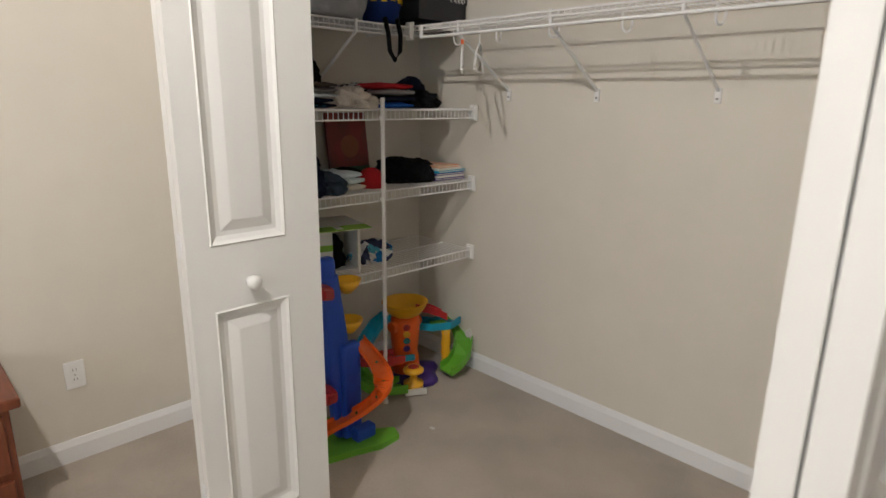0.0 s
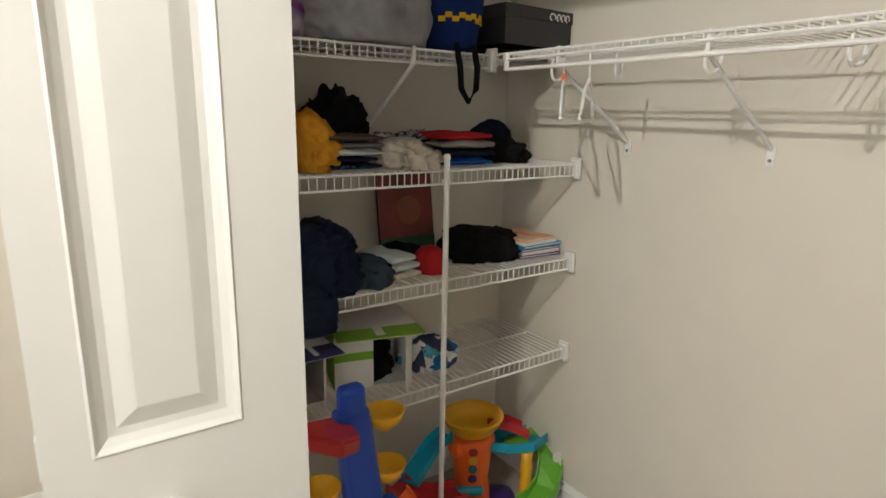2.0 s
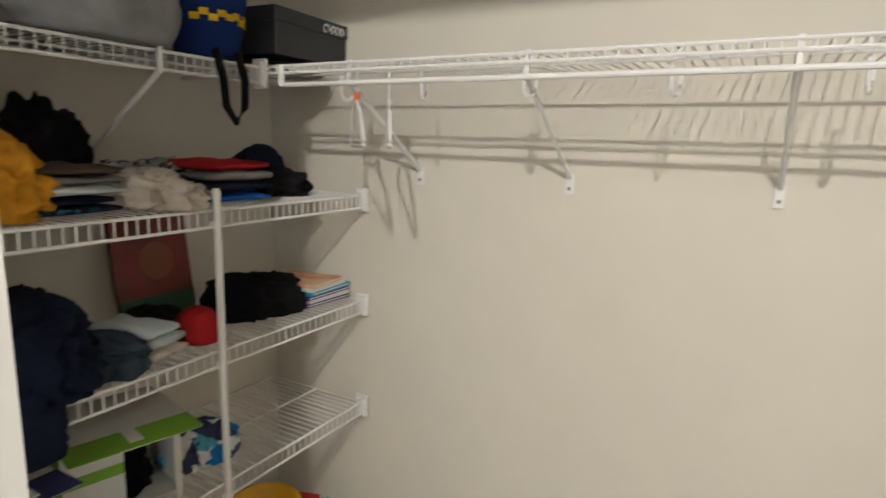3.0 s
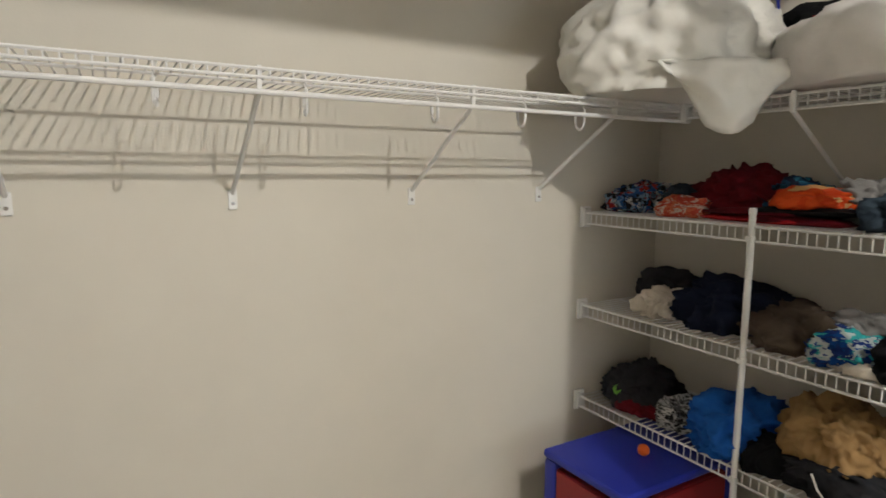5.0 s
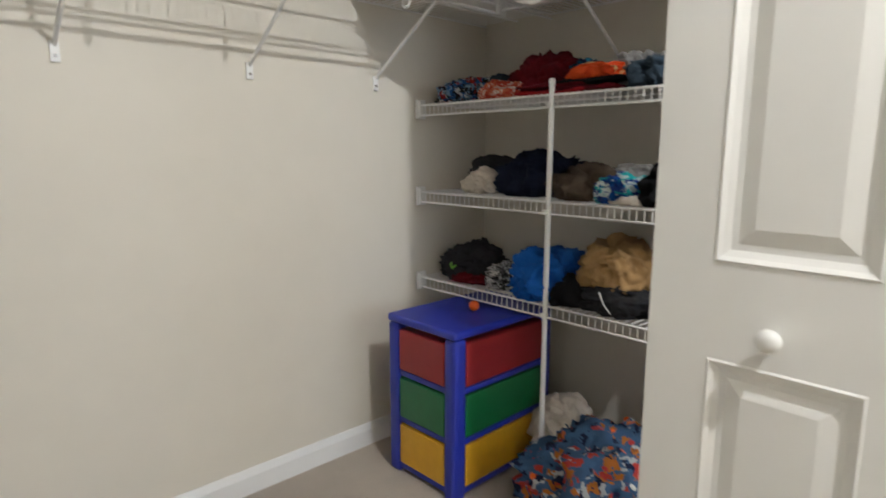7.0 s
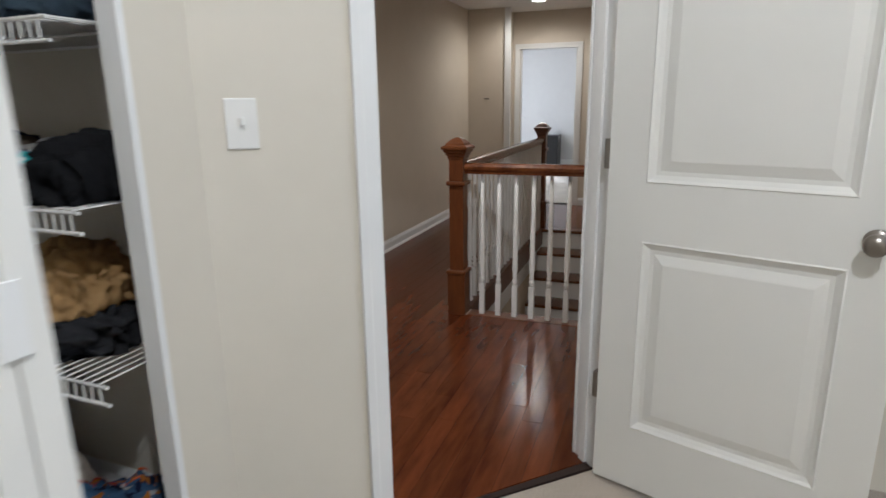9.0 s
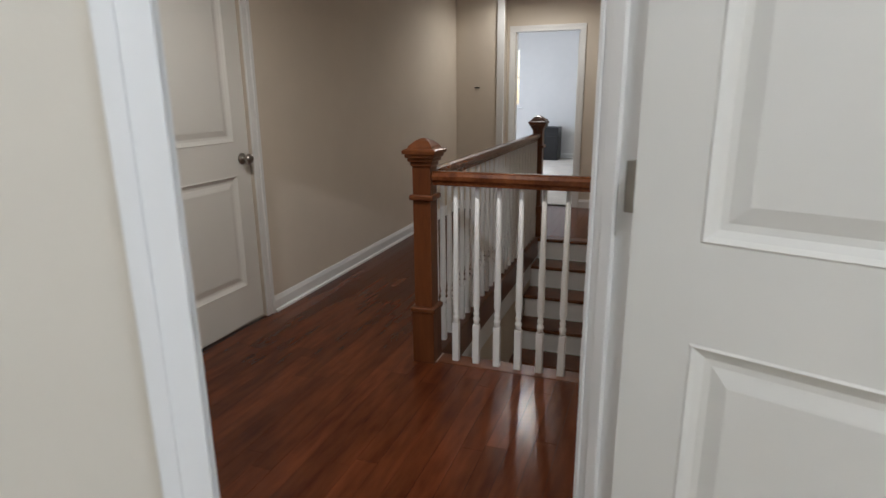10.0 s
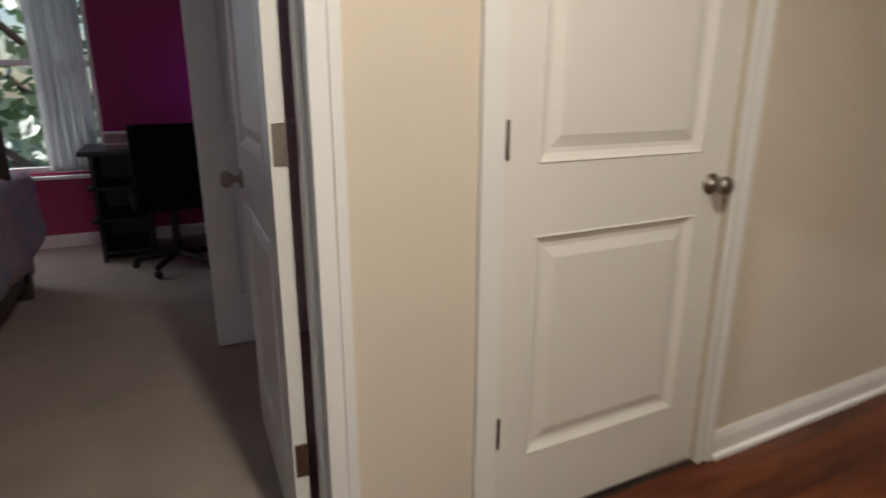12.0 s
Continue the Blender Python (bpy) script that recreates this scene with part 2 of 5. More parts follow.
def baseboard(name, a, b, side, label="white moulded baseboard along the wall", h=0.095, m=None, shoe=False):
    """Runs from a to b and stands proud towards side (+1: left of a-b)."""
    a, b = Vector((*a, 0)), Vector((*b, 0))
    d = (b - a).normalized()
    n = Vector((-d.y, d.x, 0)) * side
    prof = [(0.0, 0.0), (0.014, 0.0), (0.014, h * 0.72), (0.011, h * 0.8), (0.007, h * 0.93), (0.004, h), (0.0, h)]
    if shoe:
        prof = [(0.0, 0.0), (0.028, 0.0), (0.026, 0.012), (0.015, 0.019)] + prof[2:]
    bm = bmesh.new()
    e = [[bm.verts.new(p + n * u + Vector((0, 0, z))) for u, z in prof] for p in (a, b)]
    for k in range(len(prof)):
        j = (k + 1) % len(prof)
        bm.faces.new((e[0][k], e[0][j], e[1][j], e[1][k]))
    bm.faces.new(e[0])
    bm.faces.new(e[1][::-1])
    bmesh.ops.recalc_face_normals(bm, faces=bm.faces)
    return structure(name, bm, M_TRIM, label, "baseboard", m)


YB, XL, XR, YF = 4.19, -0.10, 3.24, 2.94
wall("wall_closet_back", (XL, YB), (3.36, YB), 1, 0.12, M_WALL, "plain cream painted closet back wall")
wall("wall_left", (-0.17, -1.5), (-0.17, YF), 1, 0.12, M_WALL, "plain cream painted bedroom wall with an outlet")
wall("wall_closet_left", (XL, YF), (XL, YB), 1, 0.12, M_WALL, "plain cream painted closet end wall")
wall("wall_closet_right", (XR, 2.83), (XR, YB), -1, 0.12, M_WALL, "plain cream painted closet end wall")
wall("wall_closet_front", (XL, YF), (3.09, YF), 1, 0.05, M_WALL, "cream painted closet front wall with a wide doorway", [(0.46, 3.03, 0.0, 2.44)])
wall("wall_bedroom_east", (4.12, 1.91), (4.12, -1.5), 1, 0.12, M_WALL, "plain cream painted bedroom wall")
wall("wall_bedroom_south", (XL, -1.5), (4.12, -1.5), -1, 0.12, M_WALL, "cream painted bedroom wall with a window", [(2.2, 3.8, 0.8, 2.15)])
# the doorway wall cuts the corner at 45 degrees
DA, DD = Vector((3.09, 2.94)), Vector((1, -1)).normalized()


def diag(s, off=0.0):
    p = DA + DD * s + Vector((1, 1)).normalized() * off
    return (p.x, p.y)


S0, S1 = 0.42, 1.165          # the doorway's clear opening along that wall
wall("wall_doorway", diag(0), diag(1.456), 1, 0.115, M_WALL, "cream painted corner wall with the bedroom doorway", [(S0 - 0.02, S1 + 0.02, 0.0, 2.05)])
baseboard("baseboard_1", (XL, YB), (3.24, YB), -1)
baseboard("baseboard_2", (-0.17, -1.5), (-0.17, YF), -1)
baseboard("baseboard_13", (XL, 3.06), (XL, YB), -1)
baseboard("baseboard_3", (XR, 2.9), (XR, YB), 1)
baseboard("baseboard_4", diag(0.0), diag(S0 - 0.085), -1)
baseboard("baseboard_5", (-0.15, YF), (0.35, YF), -1)
baseboard("baseboard_6", (2.94, YF), (3.09, YF), -1)

# hall walls
wall("wall_hall_west", (3.36, 2.86), (3.36, YB), 1, 0.004, M_HALLW, "tan painted wall at the hall's near end", z1=HC)
wall("wall_hall_left", (3.36, YB), (9.4, YB), 1, 0.12, M_HALLW, "tan painted hall wall with two doorways",
     [(3.47 - 3.36, 4.245 - 3.36, 0, 2.05), (4.66 - 3.36, 5.45 - 3.36, 0, 2.04)], m=HALL, z1=HC)
wall("wall_hall_right", (3.95, 2.185), (9.4, 2.185), -1, 0.12, M_HALLW, "tan painted wall beside the stairwell", z0=-2.6, z1=HC, m=HALL)
wall("wall_hall_end", (9.4, 1.6), (9.4, 4.19), -1, 0.12, M_HALLW, "tan painted end wall of the hall with a doorway", [(2.95 - 1.6, 3.65 - 1.6, 0, 1.91)], m=HALL, z1=HC)
structure("wall_hall_jog", box(8.97, 9.398, 3.74, 4.188, 0.0, HC), M_HALLW, "short tan wall jutting into the far hall", "wall", HALL)
baseboard("baseboard_7", (4.316, YB), (4.60, YB), -1, m=HALL, shoe=True)
baseboard("baseboard_8", (5.512, YB), (8.97, YB), -1, m=HALL, shoe=True)
baseboard("baseboard_9", (9.4, 2.19), (9.4, 2.885), 1, m=HALL)
baseboard("baseboard_10", (8.97, 3.75), (8.97, 4.19), 1, m=HALL)

# purple room
WPY, WPX0, WPX1 = 8.15, 2.05, 3.56
wall("wall_purple_far", (1.6, WPY), (5.6, WPY), 1, 0.12, M_PURP, "magenta painted bedroom wall with a window", [(WPX0 - 1.6, WPX1 - 1.6, 0.56, 2.1)])
wall("wall_purple_right", (5.6, 8.15), (5.6, 4.31), 1, 0.12, M_PURP, "magenta painted bedroom wall")
wall("wall_purple_left", (1.6, 8.15), (1.6, 4.31), -1, 0.12, M_PURP, "magenta painted bedroom wall")
wall("wall_purple_near", (1.6, 4.312), (3.45, 4.312), -1, 0.004, M_PURP, "magenta painted bedroom wall beside the door")
# the room's paint; its dark colour also stands in for jamb shade at door_3's hinges
wall("wall_purple_near_2", (4.262, 4.314), (5.6, 4.314), -1, 0.004, M_PURP, "magenta painted bedroom wall behind the open door", m=HALL)
baseboard("baseboard_11", (1.6, WPY), (5.6, WPY), -1)

# far room
# the opening is added, out of view, to let a sun patch onto the carpet
wall("wall_far_east", (14.6, 1.4), (14.6, 6.6), -1, 0.12, M_GREYW, "pale grey painted wall with a window", [(3.35, 4.5, 1.0, 2.1)], m=HALL)
wall("wall_far_north", (9.52, 6.6), (14.6, 6.6), 1, 0.12, M_GREYW, "pale grey painted wall with a window", [(1.4, 3.8, 0.7, 2.1)], m=HALL)
wall("wall_far_south", (9.52, 1.4), (14.6, 1.4), -1, 0.12, M_GREYW, "pale grey painted wall of the far room", m=HALL)
wall("wall_far_west", (9.521, 4.19), (9.521, 6.6), 1, 0.12, M_GREYW, "pale grey painted wall of the far room", m=HALL)
baseboard("baseboard_12", (14.6, 1.4), (14.6, 6.6), 1, m=HALL)

# stairwell shaft
structure("wall_stairwell_side", box(5.30, 7.86, 3.06, 3.16, -2.6, -0.001), M_HALLW, "tan painted side wall inside the stairwell", "wall", HALL)
structure("wall_stairwell_near", box(5.20, 5.30, 2.185, 3.16, -2.6, -0.001), M_HALLW, "tan painted near wall inside the stairwell", "wall", HALL)
structure("floor_lower", box(5.2, 9.4, 2.185, 3.16, -2.7, -2.6), M_WOOD, "dark wood floor at the foot of the stairs", "floor", HALL)


# ---- doors, casings ----
def casing(name, w, h, m, label="white moulded door casing and jamb", wide=0.06, depth=0.115, back=True, head=True):
    """Frame of an opening w x h; local x along the wall, y into it, z up, origin at the opening's lower left."""
    t = thing(name, label, "door frame", m, kind="structure")

    def strip(x0, x1, z0, z1, y):
        b = box(x0, x1, min(y, y + 0.012), max(y, y + 0.012), z0, z1, 0.003)
        vert = z1 - z0 > x1 - x0
        s = -1 if y < 0 else 1
        ya, yb = (y - 0.007, y + 0.002) if s < 0 else (y + 0.010, y + 0.019)
        if vert:
            o = x0 if x0 < 0 else x1 - wide * 0.42
            box(o, o + wide * 0.42, ya, yb, z0, z1, 0.003, 2, b)
        else:
            box(x0, x1, ya, yb, z1 - wide * 0.42, z1, 0.003, 2, b)
        return b
    for y in ((-0.012, depth) if back else (-0.012,)):
        part("casing_side", strip(-wide, 0.004, 0, h, y), M_TRIM, t)
        part("casing_side", strip(w - 0.004, w + wide, 0, h, y), M_TRIM, t)
        part("casing_head", strip(-wide, w + wide, h, h + wide, y), M_TRIM, t)
    part("jamb", box(-0.018, 0, 0.0005, depth - 0.0005, 0, h), M_TRIM, t)
    part("jamb", box(w, w + 0.018, 0.0005, depth - 0.0005, 0, h), M_TRIM, t)
    part("jamb_head", box(-0.018, w + 0.018, 0.0005, depth - 0.0005, h, h + 0.015), M_TRIM, t)
    part("door_stop", box(0, 0.010, depth * 0.42, depth * 0.70, 0, h, 0.002), M_TRIM, t)
    part("door_stop", box(w - 0.010, w, depth * 0.42, depth * 0.70, 0, h, 0.002), M_TRIM, t)
    return t


def panel_side(bm, x0, x1, z0, z1, y, s, tex=0.0):
    """One moulded panel face: nested rectangles that step in and back out. s: outward sign along y."""
    steps = [(0.0, 0.0), (0.004, 0.003), (0.012, -0.004), (0.024, -0.011), (0.036, -0.012), (0.062, -0.004), (0.066, -0.003)]
    loops = []
    for ins, dep in steps:
        loops.append([bm.verts.new((x, y + s * dep, z)) for x, z in ((x0 + ins, z0 + ins), (x1 - ins, z0 + ins), (x1 - ins, z1 - ins), (x0 + ins, z1 - ins))])
    for p, q in zip(loops, loops[1:]):
        for k in range(4):
            f = (p[k], p[(k + 1) % 4], q[(k + 1) % 4], q[k])
            bm.faces.new(f if s < 0 else f[::-1])
    bm.faces.new(loops[-1] if s < 0 else loops[-1][::-1])


def leaf(parent, w, h, panels, t=0.035, label="", name="leaf", m=None):
    """A moulded door leaf: local x across, y thick (0 .. t), z up. panels: (x0, x1, z0, z1)."""
    bm = bmesh.new()
    xs = sorted({0.0, w, *[p[0] for p in panels], *[p[1] for p in panels]})
    zs = sorted({0.0, h, *[p[2] for p in panels], *[p[3] for p in panels]})
    for y, s in ((0.0, -1), (t, 1)):
        for xa, xb in zip(xs, xs[1:]):
            for za, zb in zip(zs, zs[1:]):
                if any(p[0] <= xa and xb <= p[1] and p[2] <= za and zb <= p[3] for p in panels):
                    continue
                vs = [bm.verts.new(c) for c in ((xa, y, za), (xb, y, za), (xb, y, zb), (xa, y, zb))]
                bm.faces.new(vs if s < 0 else vs[::-1])
    for a, b in (((0, 0), (w, 0)), ((w, 0), (w, h)), ((w, h), (0, h)), ((0, h), (0, 0))):
        bm.faces.new([bm.verts.new(c) for c in ((a[0], 0, a[1]), (a[0], t, a[1]), (b[0], t, b[1]), (b[0], 0, b[1]))])
    bmesh.ops.remove_doubles(bm, verts=bm.verts, dist=0.0002)
    bmesh.ops.recalc_face_normals(bm, faces=bm.faces)
    body = part(name, bm, M_WHITE, parent, label, m=m)
    for p in panels:
        for y, s in ((0.0, -1), (t, 1)):
            b = bmesh.new()
            panel_side(b, *p, y, s)
            part("panel", b, M_WHITE, body)
    return body


def round_knob(parent, m, material=M_NICKEL, name="door_knob", label="brushed nickel round knob", r=0.027):
    prof = [(0.031, 0), (0.031, 0.004), (0.027, 0.009), (0.012, 0.012), (0.011, 0.026), (0.016, 0.031), (r, 0.042), (r * 1.02, 0.050), (r * 0.9, 0.059), (r * 0.5, 0.065), (0.004, 0.066)]
    return part(name, lathe(prof, 20), material, parent, label, True, m)


def hinge(parent, m):
    b = box(-0.001, 0.032, -0.0015, 0.0015, -0.045, 0.045, 0.001)
    tube([(0, -0.004, -0.046), (0, -0.004, 0.046)], 0.006, 10, b)
    return part("hinge", b, M_NICKEL, parent, "satin nickel butt hinge", m=m)


def two_panels(w, h=2.0):
    st = 0.115 if w > 0.5 else 0.055
    return [(st, w - st, 0.215, 0.835), (st, w - st, 1.01, h - 0.12)]


# hall closet door, closed
DM = HALL @ pose(4.66, YB, 0)
casing("door_frame_2", 0.79, 2.03, DM)
d = thing("door_2", "closed white two-panel hall door with nickel knob", "door", DM @ pose(0.003, 0.022, 0.008), kind="structure")
leaf(d, 0.784, 2.015, two_panels(0.784))
round_knob(d, pose(0.784 - 0.062, 0, 0.92, 90))
for z in (0.31, 1.07, 1.8):
    hinge(d, pose(-0.002, -0.004, z, 0, 0, 0))

# doorway of the magenta bedroom, its door open into the room
PM = HALL @ pose(3.485, YB, 0)
casing("door_frame_3", 0.752, 2.03, PM, back=False)
d = thing("door_3", "white two-panel bedroom door standing wide open", "door", Matrix.Translation((4.214, 4.326, 0.008)) @ pose(0, 0, 0, 0, 0, 89), kind="structure")
leaf(d, 0.75, 2.015, two_panels(0.75))
round_knob(d, pose(0.75 - 0.062, 0.035, 0.90, -90))
for z in (0.31, 1.07, 1.8):
    part("hinge", box(-0.003, 0.0, -0.001, 0.030, z - 0.045, z + 0.045, 0.001), M_NICKEL, d, "satin nickel hinge plate")
d = thing("door_4", "white two-panel door ajar inside the magenta bedroom", "door", pose(4.10, 5.79, 0.01, 0, 0, 2), kind="structure")
leaf(d, 0.62, 2.015, two_panels(0.62))

# bedroom doorway in the corner wall, its door folded back
CM = Matrix.Translation((*diag(S0), 0)) @ pose(0, 0, 0, 0, 0, -45)
casing("door_frame_1", S1 - S0, 2.03, CM, wide=0.06)
hp = diag(S1, -0.006)
ang = math.degrees(math.atan2(-0.95, -0.30))
d = thing("door_1", "white two-panel bedroom door standing wide open", "door", Matrix.Translation((hp[0], hp[1], 0.012)) @ pose(0, 0, 0, 0, 0, ang), kind="structure")
leaf(d, 0.745, 2.015, two_panels(0.745), m=pose(0.006, -0.035, 0))
round_knob(d, pose(0.745 - 0.062, -0.035, 0.91, 90))
for z in (0.33, 1.09, 1.82):
    part("hinge", box(-0.012, 0.006, -0.034, -0.002, z - 0.045, z + 0.045, 0.002), M_NICKEL, d, "satin nickel hinge")
s = thing("strike_plate", "small nickel strike plate on the door jamb", "strike plate", CM @ pose(0.0025, 0.018, 0.94))
part("plate", box(-0.002, 0.001, -0.014, 0.014, -0.03, 0.03, 0.0008), M_NICKEL, s)
part("lip", box(-0.002, 0.001, -0.024, -0.013, -0.02, 0.02, 0.0008), M_NICKEL, s)

# far doorway
FM = HALL @ pose(9.4, 3.65, 0, 0, 0, -90)
casing("door_frame_5", 0.70, 1.90, FM)
d = thing("door_5", "white far room door standing open", "door", HALL @ pose(9.53, 2.95, 0.01, 0, 0, -8), kind="structure")
leaf(d, 0.70, 1.88, two_panels(0.70, 1.88))
round_knob(d, pose(0.64, 0.035, 0.92, -90))
structure("trim_right_corner", box(8.25, 8.33, 2.185, 2.25, 0, HC), M_TRIM, "white vertical trim on the stairwell wall", "trim", HALL)
structure("trim_jog", box(8.955, 8.985, 3.668, 3.739, 0, HC), M_TRIM, "pale corner trim of the jutting wall", "trim", HALL)

# bifold closet doors
BP = 0.395


def bifold(name, x_face, y0, y1, s, knob_y, knob_z, label):
    """Two leaves folded flat against each other; s: +1 when the seen face looks towards +x."""
    t = thing(name, label, "bifold door", kind="structure")
    w = y1 - y0
    pan = [(w * 0.16, w * 0.72, 0.20, 0.885), (w * 0.16, w * 0.72, 1.065, 2.26)]
    if s < 0:
        pan = [(w * 0.13, w * 0.72, 0.20, 0.82), (w * 0.13, w * 0.72, 1.01, 2.26)]
    for k, off in ((0, 0.0), (1, 0.033)):
        # local x runs along +y, the leaf's y = 0 face looks towards +x
        base = pose(x_face - off if s > 0 else x_face + off + 0.030, y0, 0.015, 0, 0, 90)
        lf = leaf(t, w, 2.38, pan, t=0.030, m=base)
        if k == 0:
            kp = pose(knob_y - y0, 0, knob_z, 90) if s > 0 else pose(knob_y - y0, 0.030, knob_z, -90)
            prof = [(0.011, 0), (0.010, 0.010), (0.015, 0.016), (0.021, 0.024), (0.022, 0.031), (0.018, 0.038), (0.009, 0.042), (0.002, 0.0425)]
            part("knob", lathe(prof, 20), M_WHITE, lf, "round white painted knob", True, kp)
    for z in (0.35, 1.09, 1.75):
        x = x_face - 0.032 if s > 0 else x_face + 0.032
        part("hinge", box(x - 0.012, x + 0.012, y0 - 0.003, y0 + 0.002, z - 0.032, z + 0.032, 0.001), M_TRIM, t, "white painted butt hinge")
    return t


bifold("closet_door_1", 0.92, 2.468, 2.865, 1, 2.635, 0.955, "white moulded bifold closet door folded open")
bifold("closet_door_2", 2.285, 2.405, 2.848, -1, 2.61, 0.885, "white moulded bifold closet door folded open beside the doorway")
cf = thing("closet_frame", "white jamb and head track of the closet opening", "door frame", kind="structure")
part("jamb", box(0.362, 0.38, YF - 0.001, YF + 0.052, 0, 2.44), M_TRIM, cf)
part("jamb", box(2.912, 2.93, YF - 0.001, YF + 0.052, 0, 2.44), M_TRIM, cf)
part("track", box(0.39, 2.90, YF + 0.005, YF + 0.045, 2.40, 2.438), M_TRIM, cf)


# ---- wire shelving ----
def wire_shelf(name, length, depth, m, label, lip=0.045, pitch=0.0254, cap_ends=(True, True), rods=(0.5,)):
    """Local x along the front, y towards the wall (front lip at y = 0), z = 0 the deck."""
    t = thing(name, label, "wire shelf", m, "closet wire shelves")
    r = 0.0022
    w0 = part("wire", tube([(0, depth, 0), (0, 0.004, 0), (0, 0.0, -0.004), (0, 0.0, -lip)], r, 5), M_WIRE, t, m=pose(pitch / 2, 0, 0))
    n = int(length / pitch)
    for k in range(1, n):
        share(w0, pose(pitch * (k + 0.5), 0, 0))
    for y, z in ((0.0, -0.004), (0.0, -lip), (depth, -0.004), *[(depth * q, -0.005) for q in rods]):
        part("front_rod" if y == 0 else "support_rod", tube([(0, y, z), (length, y, z)], 0.004, 6), M_WIRE, t)
    for on, x in zip(cap_ends, (0, length)):
        if on:
            b = box(x - 0.014, x + 0.014, -0.012, 0.022, -lip - 0.010, 0.012, 0.004)
            box(x - 0.004 if x > 0 else x - 0.009, x + 0.009 if x > 0 else x + 0.004, -0.018, 0.030, -lip - 0.014, 0.020, 0.003, 2, b)
            part("end_bracket", b, M_PLATE, t, "white plastic wall end bracket")
    return t


SZ = {1: 1.420, 2: 1.060, 3: 0.690}
LY0, LY1 = 2.995, 4.175
SL, SR = LY1 - LY0, LY1 - LY0
for k in (1, 2, 3):
    # left end shelf: front looks towards +x, local x runs along -y from the back wall
    wire_shelf("wire_shelf", SL, 0.425, Matrix.Translation((0.33, LY1, SZ[k])) @ pose(0, 0, 0, 0, 0, -90) @ Matrix.Diagonal((1, -1, 1, 1)), "white vinyl wire shelf across the closet's toy end", cap_ends=(True, False))
    wire_shelf("wire_shelf", SR, 0.42, Matrix.Translation((2.815, LY1, SZ[k])) @ pose(0, 0, 0, 0, 0, -90), "white vinyl wire shelf heaped with clothes", cap_ends=(True, False))
TZL = 1.788
TZ, TY, TX0, TX1 = 1.790, 3.82, 0.25, 2.90
top = wire_shelf("wire_shelf", XR - XL - 0.02, YB - TY - 0.004, pose(XL + 0.01, TY, TZ), "long white wire shelf with hanging hooks", cap_ends=(False, False), rods=(0.5,), lip=0.022)
part("hang_rod", tube([(0.41, 0.002, -0.053), (2.98, 0.002, -0.053)], 0.0062, 8), M_WIRE, top)
for x in (0.41, 2.98):
    part("rod_clip", tube([(x, 0.0, 0.0), (x, 0.0, -0.056)], 0.0035 if 0.42 < x < 2.9 else 0.009, 6), M_WIRE, top)
wire_shelf("wire_shelf", TY - LY0, 0.34, Matrix.Translation((TX0, TY - 0.004, TZL)) @ pose(0, 0, 0, 0, 0, -90) @ Matrix.Diagonal((1, -1, 1, 1)), "high white wire shelf stacked with pillow and bags", cap_ends=(True, False))
wire_shelf("wire_shelf", TY - LY0, 0.33, Matrix.Translation((TX1, TY - 0.004, TZ)) @ pose(0, 0, 0, 0, 0, -90), "high white wire shelf carrying pillow and bag", cap_ends=(True, False))


def brace(m, reach, drop):
    t = thing("shelf_brace", "white steel diagonal brace under the wire shelf", "shelf bracket", m, "shelf braces")
    b = tube([(0, 0.004, -drop + 0.02), (0, reach, -0.05)], 0.0065, 6)
    part("arm", b, M_WIRE, t)
    part("foot", box(-0.012, 0.012, 0, 0.008, -drop - 0.025, -drop + 0.03, 0.003), M_PLATE, t)
    part("clip", box(-0.0055, 0.0055, reach - 0.005, reach + 0.006, -0.056, 0.004, 0.002), M_WIRE, t)
    part("screw", tube([(0, 0.008, -drop - 0.008), (0, 0.011, -drop - 0.008)], 0.005, 8), M_NICKEL, t)
    return t


b0 = brace(pose(0.545, YB, TZ, 0, 0, 180), 0.36, 0.302)
for x in (1.025, 1.527, 2.076, 2.595):
    copy_thing(b0, pose(x, YB, TZ, 0, 0, 180))
copy_thing(b0, pose(XL, 3.50, TZ, 0, 0, -90))
copy_thing(b0, pose(XR, 3.45, TZ, 0, 0, 90))


def hook(m):
    t = thing("hanger_hook", "white plastic hanging hook on the shelf lip", "hook", m, "shelf hooks")
    pts = [(0, 0.05, 0.0), (0, 0.015, -0.02), (0, 0, -0.04), (0, -0.002, -0.066)] + [(0, 0.022 - 0.024 * math.cos(a), -0.072 - 0.022 * math.sin(a)) for a in [math.pi * k / 6 for k in range(7)]] + [(0, 0.050, -0.045)]
    part("hook_wire", tube(pts, 0.0042, 6), M_WIRE, t)
    return t


h0 = hook(pose(0.52, TY + 0.01, TZ))
for x in (0.76, 1.02, 1.32, 1.63, 1.97, 2.25, 2.47):
    copy_thing(h0, pose(x, TY + 0.01, TZ, 0, 0, 20 if x < 1 else -12))
